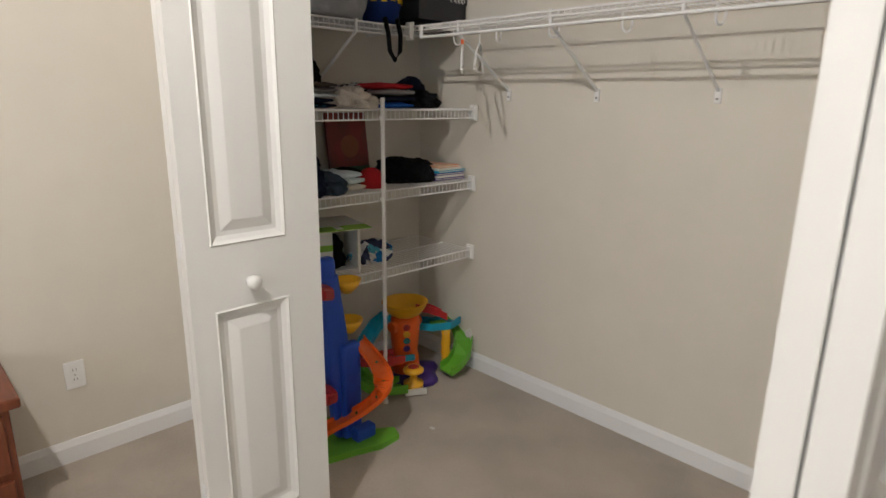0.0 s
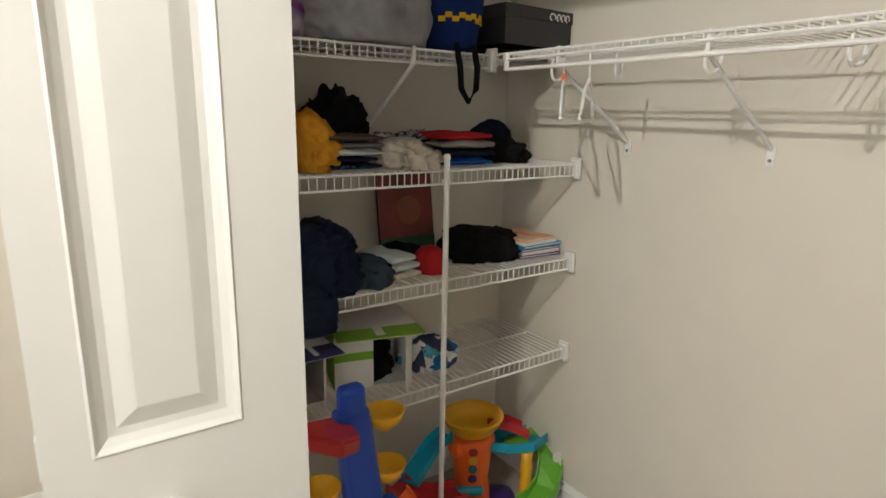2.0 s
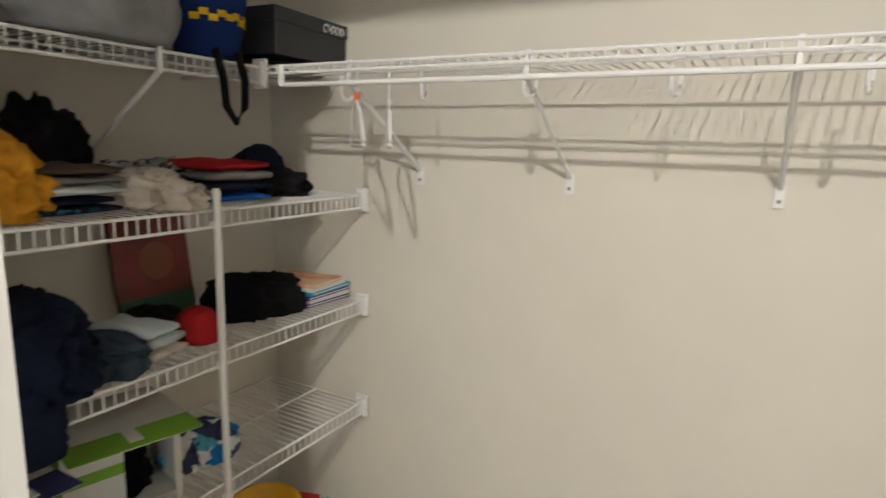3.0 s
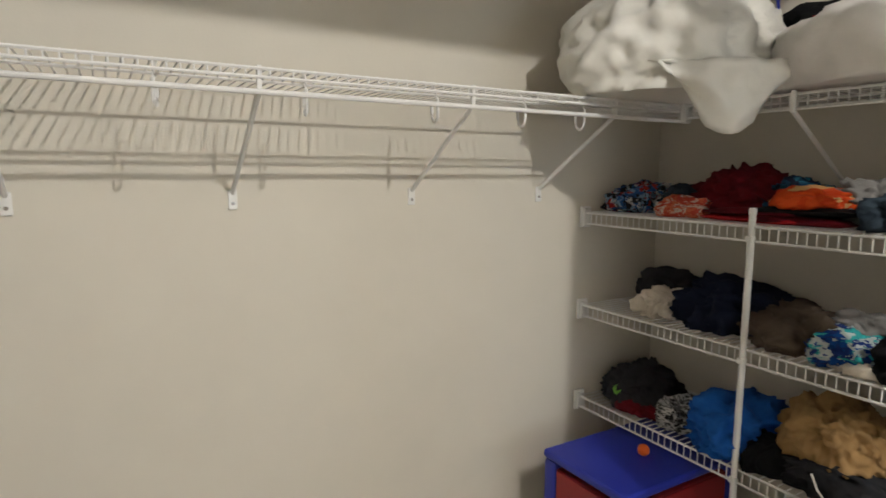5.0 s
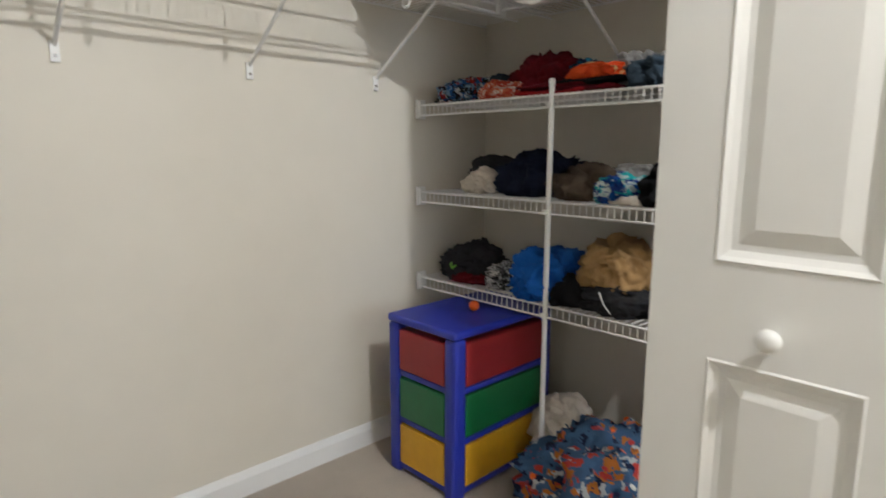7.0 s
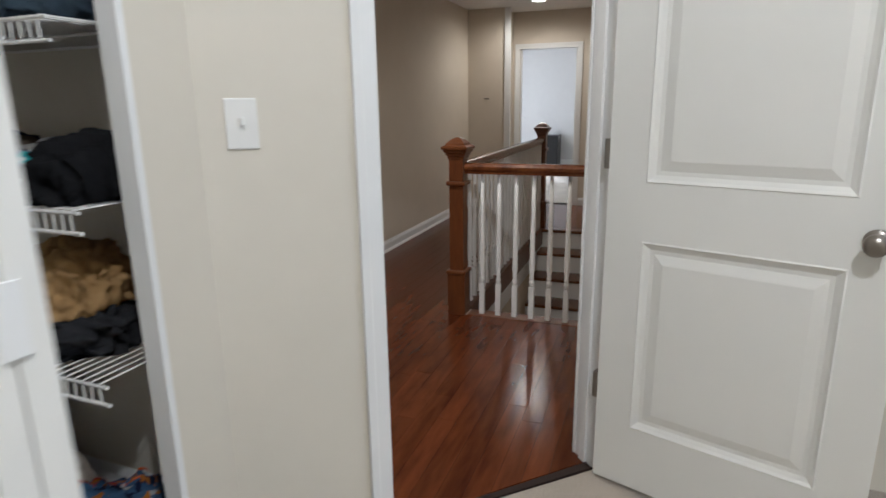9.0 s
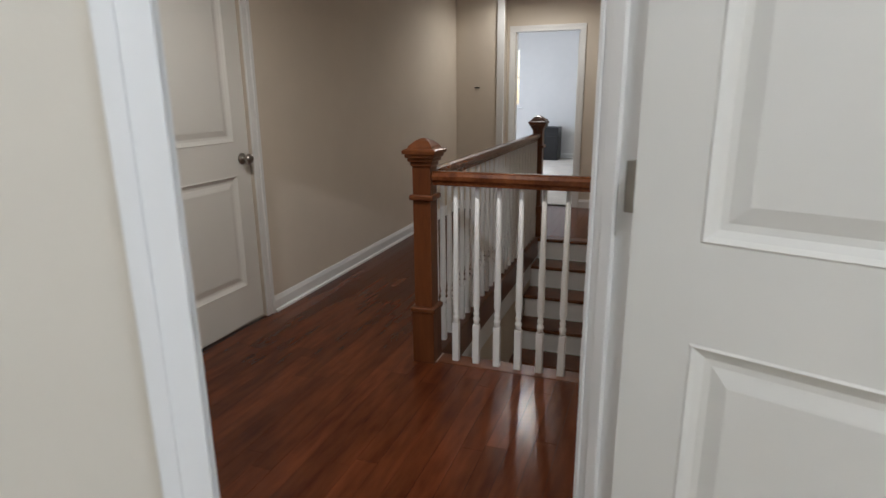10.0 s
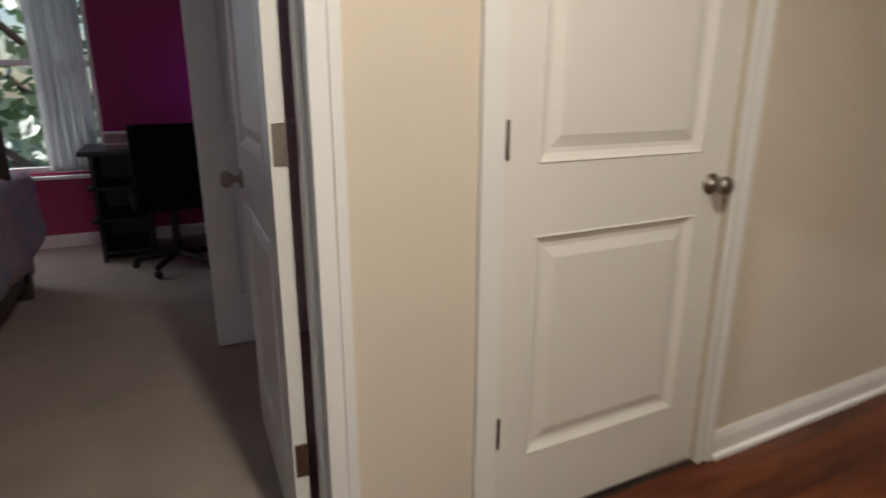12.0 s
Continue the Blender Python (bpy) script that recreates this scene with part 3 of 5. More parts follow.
# two spare hangers on the shelf lip
for x, red in ((0.66, False), (0.56, True)):
    t = thing("clothes_hanger", "thin white plastic clothes hanger" + (" with a red size tag" if red else " hanging edge-on"), "hanger", pose(x, TY + 0.02, TZ - 0.045, 0, 0, 126 if not red else 133))
    part("hook_wire", tube([(0.02 * math.cos(a), 0, 0.005 + 0.02 * math.sin(a)) for a in [math.pi * k / 6 - 0.4 for k in range(8)]] + [(-0.004, 0, -0.03), (0, 0, -0.05)], 0.003, 6), M_WIRE, t)
    part("shoulder", tube([(0, 0, -0.05), (0.10, 0, -0.085), (0.17, 0, -0.15), (0.175, 0, -0.16), (0.15, 0, -0.165), (-0.15, 0, -0.165), (-0.175, 0, -0.16), (-0.17, 0, -0.15), (-0.10, 0, -0.085), (0, 0, -0.05)], 0.0045, 6), M_WIRE, t)
    if red:
        part("size_tag", box(-0.008, 0.008, -0.006, 0.006, -0.055, -0.03, 0.002), M_ORANGE, t, "small red size tag")
for x, y in ((0.332, 3.575), (2.808, 3.503)):
    t = thing("support_pole", "slim white metal pole clipped to the wire shelves", "pole", pose(x, y, 0), "shelf support poles")
    part("pole", tube([(0.008, 0, 0), (0.008, 0, 1.455)], 0.0095, 12), M_WIRE, t, smooth=False)
    part("cap", lathe([(0.011, 0), (0.011, 0.012), (0.008, 0.018)], 12), M_PLATE, t, m=pose(0.008, 0, 1.452))
    part("foot", lathe([(0.013, 0), (0.013, 0.01), (0.010, 0.02)], 12), M_PLATE, t, m=pose(0.008, 0, 0))
    for k in (1, 2, 3):
        part("clip", box(-0.006, 0.014, -0.011, 0.011, SZ[k] - 0.048, SZ[k] - 0.03, 0.003), M_PLATE, t)
# closet lamp
t = tagged(part("ceiling_lamp", lathe([(0.07, 3.05), (0.07, 3.02), (0.04, 3.01), (0.04, 2.97), (0.02, 2.95)], 20), M_PLATE, None, m=pose(1.80, 1.5, 0)), "plain white bulb holder on the bedroom ceiling", "lamp")

# ---- plates ----
def outlet(m, label):
    t = thing("wall_outlet", label, "outlet", m)
    part("cover_plate", box(-0.036, 0.036, -0.006, 0, -0.058, 0.058, 0.003), M_PLATE, t)
    for z in (-0.020, 0.020):
        f = part("socket", lathe([(0.0165, 0), (0.0165, 0.002), (0.015, 0.003)], 16), M_PLATE, t, m=pose(0, -0.006, z, 90))
        for x, hh in ((-0.006, 0.010), (0.006, 0.008)):
            part("slot", box(x - 0.001, x + 0.001, -0.0006, 0.0006, -hh / 2, hh / 2), M_DARK, f, m=pose(0, 0.003, 0.0032, -90))
    part("screw", lathe([(0.003, 0), (0.003, 0.001)], 10), M_NICKEL, t, m=pose(0, -0.006, 0, 90))
    return t


outlet(pose(-0.17, 2.385, 0.37, 0, 0, -90) @ pose(0, 0, 0, 0, 0, 180), "white duplex outlet on the cream wall")
t = thing("light_switch", "white light switch plate on the cream wall", "switch", Matrix.Translation((*diag(0.095), 1.215)) @ pose(0, 0, 0, 0, 0, -45))
part("cover_plate", box(-0.036, 0.036, -0.006, 0, -0.058, 0.058, 0.003), M_PLATE, t)
part("toggle", box(-0.005, 0.005, -0.016, -0.005, -0.004, 0.014, 0.002), M_PLATE, t)
part("toggle_frame", box(-0.009, 0.009, -0.008, -0.005, -0.016, 0.016, 0.001), M_PLATE, t)

# ---- drawer tower ----
dt = thing("drawer_tower", "blue plastic drawer tower with red, green and yellow drawers", "drawer unit", pose(2.482, 3.62, 0, 0, 0, 0.5))
DW, DD_, DH, PO = 0.55, 0.36, 0.628, 0.058
part("top", box(-0.003, DW + 0.003, -0.003, DD_ + 0.003, DH - 0.03, DH, 0.014, 3), M_BLUED, dt)
for x, y in ((0, 0), (DW - PO, 0), (0, DD_ - PO), (DW - PO, DD_ - PO)):
    part("post", box(x, x + PO, y, y + PO, 0, DH - 0.03, 0.016, 2), M_BLUED, dt)
for k, mm in enumerate((M_YELD, M_GREEND, M_REDD)):
    z = 0.040 + k * 0.188
    part("shelf_rail", box(0.01, DW - 0.01, 0.005, DD_ - 0.005, z - 0.022, z, 0.004), M_BLUED, dt)
    dr = part("drawer", box(0.012, DW - 0.012, 0.012, DD_ - 0.012, z + 0.002, z + 0.160, 0.006), mm, dt)
    part("drawer_front", box(PO + 0.002, DW - PO - 0.002, 0.004, 0.013, z + 0.004, z + 0.158, 0.004), mm, dr)
    part("drawer_side", box(0.004, 0.013, PO + 0.002, DD_ - PO - 0.002, z + 0.004, z + 0.158, 0.004), mm, dr)
tagged(part("ball", lathe([(0.0005 + 0.02 * math.sin(math.pi * k / 10), 0.02 - 0.02 * math.cos(math.pi * k / 10)) for k in range(11)], 18), M_ORANGE, None, smooth=True, m=pose(2.735, 3.775, DH)), "small orange ball on the blue drawer tower", "ball")


# ---- soft things ----
def heap(name, label, category, at, size, material, seed, folds=7.0, rough=0.22, rot=0.0, sub=5, group=""):
    """A crumpled heap with a flat foot, creased along a few directions; at is the middle of its foot."""
    bm = bmesh.new()
    bmesh.ops.create_icosphere(bm, subdivisions=sub, radius=1.0)
    o = Vector((seed * 3.7, seed * 1.3, seed * 5.1))
    turns = [Matrix.Rotation(seed * 1.7 + a, 3, "Z") @ Matrix.Rotation(b, 3, "X") for a, b in ((0.0, 0.5), (1.1, -0.6), (2.3, 0.9))]
    for v in bm.verts:
        p = v.co.copy()
        q = Vector((p.x * size[0], p.y * size[1], p.z * size[2])) * folds * 0.9
        n = 0.9 * noise.noise(q * 0.8 + o)
        w = q + 0.7 * Vector((noise.noise(q * 0.9 + o), noise.noise(q * 0.9 - o), noise.noise(q * 0.9 + o * 2)))
        for k, tm in enumerate(turns):
            c = tm @ w
            c = Vector((c.x * 0.55, c.y * 2.0, c.z * 0.9)) * (1.0 + 0.55 * k) + o * (k + 1)
            n += (0.8, 0.55, 0.32)[k] * (0.42 - 1.9 * abs(noise.noise(c)))
        k = 1 + 1.1 * rough * n
        z = p.z * k
        z = max(z, -0.55) + 0.55
        ex = 1.0 + 0.16 * max(0.0, -p.z)
        v.co = Vector((p.x * k * ex * size[0] / 2, p.y * k * ex * size[1] / 2, z * size[2] / 1.85))
    return tagged(part(name, bm, material, None, smooth=True, m=pose(*at, 0, 0, rot)), label, category, group)


def folded(name, label, category, at, size, materials, seed, rot=0.0):
    """A stack of folded garments: one soft slab for each."""
    t = thing(name, label, category, pose(*at, 0, 0, rot))
    h = size[2] / len(materials)
    rng = random.Random(seed)
    for k, mm in enumerate(materials):
        bm = box(-0.5, 0.5, -0.5, 0.5, 0, 1)
        bmesh.ops.subdivide_edges(bm, edges=bm.edges, cuts=9, use_grid_fill=True)
        sx, sy = size[0] * rng.uniform(0.88, 1.05), size[1] * rng.uniform(0.88, 1.05)
        o = Vector((seed + k * 9.1, k * 3.3, 0))
        for v in bm.verts:
            p = v.co
            e = max(abs(p.x), abs(p.y)) * 2
            zz = (p.z - 0.5) * (1 - 0.55 * max(0, e - 0.7) / 0.3) + 0.5
            n = noise.noise(Vector((p.x * 3, p.y * 3, p.z)) + o)
            rr = (1 + 0.06 * n) * (1 - 0.05 * (abs(p.z - 0.5) * 2) ** 2)
            v.co = Vector((p.x * sx * rr, p.y * sy * rr, (zz + 0.35 * n * (1 if p.z > 0.3 else 0)) * h + k * h))
        part("garment", bm, mm, t, smooth=True, m=pose(rng.uniform(-0.01, 0.01), rng.uniform(-0.01, 0.01), 0, 0, 0, rng.uniform(-6, 6)))
    return t

# ---- garments and boxes on the shelves ----
def printed(name, colours, scale, squash=(1, 1, 1)):
    """Cotton with a print of irregular patches, each in one of a few colours."""
    m = cloth(name, colours[0])
    N, L = m.node_tree.nodes, m.node_tree.links
    tc, mp, nz, ad = N.new("ShaderNodeTexCoord"), N.new("ShaderNodeMapping"), N.new("ShaderNodeTexNoise"), N.new("ShaderNodeMix")
    mp.inputs["Scale"].default_value = squash
    nz.inputs["Scale"].default_value = scale * 0.9
    ad.data_type = "VECTOR"
    ad.inputs[0].default_value = 0.06
    vo, rp = N.new("ShaderNodeTexVoronoi"), N.new("ShaderNodeValToRGB")
    vo.inputs["Scale"].default_value = scale
    L.new(tc.outputs["Object"], mp.inputs[0])
    L.new(mp.outputs[0], nz.inputs["Vector"])
    L.new(mp.outputs[0], ad.inputs[4])
    L.new(nz.outputs["Color"], ad.inputs[5])
    L.new(ad.outputs[1], vo.inputs["Vector"])
    sp = N.new("ShaderNodeSeparateColor")
    L.new(vo.outputs["Color"], sp.inputs[0])
    L.new(sp.outputs[0], rp.inputs[0])
    rp.color_ramp.interpolation = "CONSTANT"
    el = rp.color_ramp.elements
    while len(el) < len(colours):
        el.new(0.5)
    for k, c in enumerate(colours):
        el[k].position, el[k].color = k / len(colours), (*c, 1)
    L.new(rp.outputs[0], N["Principled BSDF"].inputs["Base Color"])
    return m



C_NAVY = cloth("navy", (0.012, 0.016, 0.035))
C_BLACK = cloth("black", (0.010, 0.010, 0.011))
C_DENIM = cloth("slate_denim", (0.045, 0.065, 0.085), (0.025, 0.035, 0.05))
C_WHITE = cloth("off_white", (0.66, 0.60, 0.52), (0.48, 0.42, 0.34))
C_MINT = cloth("pale_mint", (0.48, 0.58, 0.58), (0.62, 0.64, 0.62))
C_MUST = cloth("mustard", (0.58, 0.27, 0.02), (0.42, 0.18, 0.015))
C_RED = cloth("bright_red", (0.40, 0.018, 0.022))
C_DKRED = cloth("dark_red", (0.13, 0.008, 0.014), (0.05, 0.004, 0.008))
C_GREY = cloth("mid_grey", (0.24, 0.23, 0.22))
C_DKGREY = cloth("charcoal", (0.032, 0.032, 0.035), (0.02, 0.02, 0.022))
C_BROWN = cloth("taupe", (0.10, 0.075, 0.055), (0.06, 0.045, 0.035))
C_KHAKI = cloth("khaki", (0.40, 0.25, 0.11), (0.30, 0.18, 0.075))
C_BLUE = cloth("cobalt_towel", (0.022, 0.115, 0.42), (0.012, 0.07, 0.30))
C_AQUA = printed("aqua_striped", [(0.04, 0.34, 0.34), (0.015, 0.035, 0.16), (0.45, 0.50, 0.50), (0.01, 0.06, 0.25)], 45, (0.4, 1, 2))
C_CAMO = printed("blue_camouflage", [(0.20, 0.30, 0.42), (0.02, 0.022, 0.03), (0.5, 0.5, 0.5), (0.03, 0.09, 0.24), (0.012, 0.014, 0.02), (0.35, 0.03, 0.03)], 55)
C_STRIPE = printed("orange_striped", [(0.50, 0.13, 0.07), (0.55, 0.45, 0.38), (0.42, 0.06, 0.04)], 60, (0.35, 1, 1.6))
C_ORANGE = printed("orange_cotton", [(0.56, 0.07, 0.015), (0.56, 0.07, 0.015), (0.50, 0.05, 0.012), (0.52, 0.30, 0.12)], 26)
C_PLAID = printed("grey_plaid", [(0.33, 0.33, 0.32), (0.02, 0.02, 0.022), (0.10, 0.10, 0.10), (0.5, 0.48, 0.45)], 70, (1, 0.5, 1.4))
C_LTGREY = cloth("light_grey_plush", (0.30, 0.30, 0.31), (0.22, 0.22, 0.23), 20, 8)
C_TEALN = printed("teal_navy_print", [(0.012, 0.014, 0.03), (0.014, 0.05, 0.09), (0.012, 0.014, 0.03), (0.03, 0.14, 0.20)], 40)
C_FLORAL = printed("blue_printed", [(0.060, 0.115, 0.21), (0.055, 0.105, 0.19), (0.06, 0.12, 0.22), (0.40, 0.05, 0.04), (0.05, 0.10, 0.19), (0.40, 0.42, 0.42), (0.015, 0.02, 0.05), (0.058, 0.11, 0.20), (0.40, 0.14, 0.03), (0.06, 0.12, 0.22)], 38)
M_POSTER = mat("red_cover_print", (0.21, 0.018, 0.016), 0.5, other=(0.09, 0.02, 0.012), scale=9, coarse=8, bump=0.02)
M_SHOEBOX = mat("black_shoebox_card", (0.024, 0.024, 0.028), 0.5, var=0.05, bump=0.04)

Z1, Z2, Z3, ZT = SZ[1] + 0.003, SZ[2] + 0.003, SZ[3] + 0.003, TZ + 0.003
# toy end, upper clothes shelf
folded("folded_clothes", "folded jeans and white shirts in a stack", "clothes", (0.17, 3.28, Z1), (0.24, 0.19, 0.105), [C_TEALN, C_NAVY, C_MINT, C_GREY, C_BROWN], 3, 4)
heap("mustard_shirt", "crumpled mustard yellow shirt hanging off a stack", "clothes", (0.20, 3.175, Z1), (0.26, 0.15, 0.20), C_MUST, 5)
heap("black_bag", "crumpled black cloth bag behind the stacks", "bag", (0.03, 3.33, Z1), (0.16, 0.24, 0.29), C_BLACK, 7)
heap("white_shirt", "crumpled off-white shirt lying on the shelf", "clothes", (0.20, 3.485, Z1), (0.26, 0.25, 0.10), C_WHITE, 11, 11, 0.35)
heap("striped_top", "black and white crumpled top behind folded clothes", "clothes", (0.06, 3.60, Z1), (0.16, 0.26, 0.13), C_PLAID, 13, 10, 0.35)
folded("folded_clothes", "folded red, grey and blue shirts in a stack", "clothes", (0.18, 3.71, Z1), (0.24, 0.20, 0.11), [C_BLUE, C_NAVY, C_GREY, C_RED], 8, -4)
heap("black_boot", "low black boot lying on the wire shelf", "shoes", (0.15, 3.93, Z1), (0.26, 0.21, 0.10), C_BLACK, 17)
heap("black_boot", "tall black boot standing against the wall", "shoes", (0.08, 3.96, Z1), (0.16, 0.18, 0.185), C_NAVY, 19)
# middle shelf
heap("navy_jacket", "large dark navy jacket slumped over the shelf edge", "clothes", (0.20, 3.20, Z2), (0.32, 0.23, 0.24), C_NAVY, 21)
heap("jacket_sleeve", "dark navy sleeve hanging over the shelf edge", "clothes", (0.335, 3.13, Z2 - 0.10), (0.06, 0.13, 0.16), C_NAVY, 22)
heap("folded_jeans", "folded slate blue jeans", "clothes", (0.22, 3.345, Z2), (0.24, 0.16, 0.10), C_DENIM, 23)
folded("folded_clothes", "small stack of pale mint baby clothes", "clothes", (0.20, 3.44, Z2), (0.18, 0.11, 0.085), [C_WHITE, C_MINT, C_MINT], 5, 10)
heap("dark_hat", "dark cap with a red crown", "cap", (0.12, 3.54, Z2), (0.20, 0.20, 0.10), C_BLACK, 25)
heap("red_hat", "red round cap on the wire shelf", "cap", (0.23, 3.59, Z2), (0.13, 0.12, 0.11), C_RED, 27, 3, 0.08)
heap("black_sweater", "crumpled black sweater on the wire shelf", "clothes", (0.15, 3.86, Z2), (0.26, 0.30, 0.14), C_BLACK, 29)
t = thing("picture_board", "dark red printed picture board leaning on the wall", "poster", pose(-0.02, 3.655, Z2, 0, -8, 0))
part("board", box(-0.006, 0.006, -0.12, 0.12, 0, 0.335, 0.002), M_POSTER, t)
part("printed_shape", lathe([(0.055, 0), (0.055, 0.0015)], 20), mat("orange_brown_print", (0.24, 0.06, 0.02), 0.5), t, m=pose(0.006, 0.01, 0.17, 0, 90, 0))
part("printed_shape", box(0.006, 0.008, -0.12, 0.12, 0.0, 0.07), mat("dark_green_print", (0.02, 0.07, 0.03), 0.5), t)
for k, (mm, w, dy) in enumerate(((M_PURPLE, 0.20, 0), (M_CARD, 0.19, 0.004), (M_PURPLE, 0.20, -0.004), (M_CYAN, 0.20, 0.006), (M_CARD, 0.18, -0.01), (M_STICK := mat("red_yellow_cover", (0.6, 0.14, 0.05), 0.4, other=(0.7, 0.5, 0.3), scale=20, coarse=15, bump=0), 0.16, -0.02))):
    t = thing("picture_book", "thin children's book lying in a stack", "book", pose(0.17, 4.075 + dy, Z2 + k * 0.0125, 0, 0, k * 2 - 4), "stacked books")
    part("cover", box(-0.10, 0.10, -w / 2, w / 2, 0, 0.0125, 0.0015), mm, t)
    part("pages", box(-0.097, 0.1006, -w / 2 + 0.004, w / 2 - 0.004, 0.0045, 0.008), M_CARD, t)
# lower shelf: open cartons and a packet
def carton(m, w, dp, h, band, label):
    t = thing("carton", label, "box", m)
    e = 0.004
    for nm, a in (("side_panel", (0, w, dp - e, dp, 0, h)), ("side_panel", (0, e, 0, dp - e, 0, h)), ("side_panel", (w - e, w, 0, dp - e, 0, h)), ("base_panel", (e, w - e, 0, dp - e, 0, e)), ("front_panel", (e, w * 0.50, 0, e, 0, h)),):
        p = part(nm, box(*a), M_CARD, t)
    part("band", box(-0.001, w * 0.50, -0.0015, 0.0, h * 0.47, h * 0.60), band, t)
    part("band", box(-0.0015, 0.0, 0, dp, 0, h), band, t)
    fl = part("flap", box(0, w * 0.36, 0, e, 0, h), M_CARD, t, "open white carton flap", m=pose(w, 0, 0, 0, 0, -118))
    part("band", box(0, w * 0.36, -0.0015, 0.0, h * 0.47, h * 0.60), band, fl)
    part("top_flap", box(-0.01, w + 0.01, -0.12, dp, 0, e), M_CARD, t, m=pose(0, 0, h, 0))
    part("top_edge", box(-0.012, w + 0.012, -0.125, -0.03, 0.004, 0.006), band, t, m=pose(0, 0, h, 0))
    part("tape", box(w * 0.45, w * 0.56, -0.10, 0.02, 0.006, 0.008), M_CARD, t, m=pose(0, 0, h, 0))
    return t


M_GREENB = mat("green_carton_print", (0.20, 0.42, 0.03), 0.6, var=0.04, bump=0.02)
M_NAVYB = mat("navy_carton_print", (0.03, 0.03, 0.12), 0.6, var=0.04, bump=0.02)
carton(Matrix.Translation((0.20, 3.24, Z3)) @ pose(0, 0, 0, 0, 0, 90 - 14), 0.26, 0.20, 0.215, M_GREENB, "white carton with green bands standing open")
carton(Matrix.Translation((0.24, 3.06, Z3)) @ pose(0, 0, 0, 0, 0, 90), 0.13, 0.22, 0.20, M_NAVYB, "white carton with a navy band")
heap("diaper_packet", "opened plastic packet printed blue and white", "packet", (0.17, 3.62, Z3), (0.18, 0.22, 0.12), printed("blue_white_plastic", [(0.66, 0.66, 0.65), (0.66, 0.66, 0.65), (0.02, 0.16, 0.42), (0.10, 0.38, 0.50), (0.05, 0.06, 0.12)], 22), 33, 9, 0.2)
# made-up black heap: stands in for the dark inside of the carton
heap("dark_jumper", "black heap added to darken the inside of the open carton", "clothes", (0.125, 3.385, Z3 + 0.005), (0.15, 0.20, 0.19), C_BLACK, 34, 9, 0.2)
# top shelf over the toys
heap("grey_pillow", "big soft grey plush pillow", "pillow", (0.10, 3.37, (TZL + 0.003)), (0.40, 0.50, 0.42), C_LTGREY, 35, 4, 0.12)
heap("purple_cushion", "purple cushion with a white swirl", "pillow", (0.12, 3.12, (TZL + 0.003)), (0.24, 0.16, 0.20), cloth("purple_swirl", (0.12, 0.03, 0.16), (0.5, 0.45, 0.5), 12, 10), 36, 4, 0.1)
t = thing("cooler_bag", "blue cloth tote with a red and yellow band", "bag", pose(0.16, 3.70, (TZL + 0.003)))
bm = lathe([(0.085, 0.0), (0.092, 0.02), (0.100, 0.07), (0.104, 0.075), (0.108, 0.125), (0.112, 0.13), (0.118, 0.20), (0.10, 0.21)], 16)
part("body", bm, cloth("royal_blue_canvas", (0.012, 0.03, 0.13)), t, smooth=True)
part("band", lathe([(0.1005, 0.078), (0.106, 0.118)], 16), cloth("red_canvas", (0.45, 0.03, 0.03)), t, "red woven band")
zig = part("zigzag", box(-0.011, 0.011, -0.002, 0.004, -0.008, 0.008), cloth("yellow_canvas", (0.72, 0.45, 0.02)), t, "yellow stepped pattern block", m=pose(0.1065, 0, 0.10, 0, 0, 90))
for k in range(-4, 5):
    if k:
        a = k * 0.21
        share(zig, pose(0.1065 * math.cos(a), 0.1065 * math.sin(a), 0.10 + (0.006 if k % 2 else -0.006), 0, 0, 90 + math.degrees(a)))
part("strap", tube([(0.09, -0.035, 0.02), (0.115, -0.035, -0.05), (0.117, -0.03, -0.12), (0.117, 0.0, -0.16), (0.117, 0.03, -0.12), (0.115, 0.035, -0.05), (0.09, 0.035, 0.02)], 0.013, 8, flat=0.6), C_BLACK, t, "black webbing strap hanging down")
t = thing("shoe_box", "black shoe box with a white printed mark", "box", pose(0.13, 4.01, (TZL + 0.003), 0, 0, 3))
part("carton_body", box(-0.13, 0.13, -0.165, 0.165, 0.035, 0.13, 0.003), M_SHOEBOX, t)
part("lid", box(-0.134, 0.134, -0.169, 0.169, 0.125, 0.165, 0.003), M_SHOEBOX, t)
for k, (y, w) in enumerate(((0.06, 0.03), (0.092, 0.018), (0.115, 0.02), (0.138, 0.018))):
    part("printed_mark", tube([(0.1345, y + w * 0.5 * math.cos(a), 0.140 + 0.012 * math.sin(a)) for a in [q * 0.7 - 0.5 for q in range(8)]], 0.0025, 5), M_CARD, t, "white printed stroke")
heap("black_duffel", "flat black cloth bag under the shoe box", "bag", (0.13, 3.97, (TZL + 0.003) - 0.002), (0.30, 0.38, 0.036), C_BLACK, 39, 3, 0.05)
heap("black_jacket", "black jacket heaped against the wall", "clothes", (-0.02, 3.80, (TZL + 0.003)), (0.13, 0.30, 0.26), C_BLACK, 38)

# clothes end
heap("camo_shirt", "crumpled blue camouflage print shirt", "clothes", (3.0, 4.045, Z1), (0.28, 0.25, 0.125), C_CAMO, 41, 11, 0.3)
heap("blue_tee", "small crumpled pale blue tee shirt", "clothes", (3.02, 3.87, Z1), (0.24, 0.15, 0.12), C_DENIM, 42, 11, 0.3)
heap("orange_stripe_shirt", "orange and white striped shirt", "clothes", (2.92, 3.80, Z1), (0.16, 0.20, 0.085), C_STRIPE, 43, 11, 0.25)
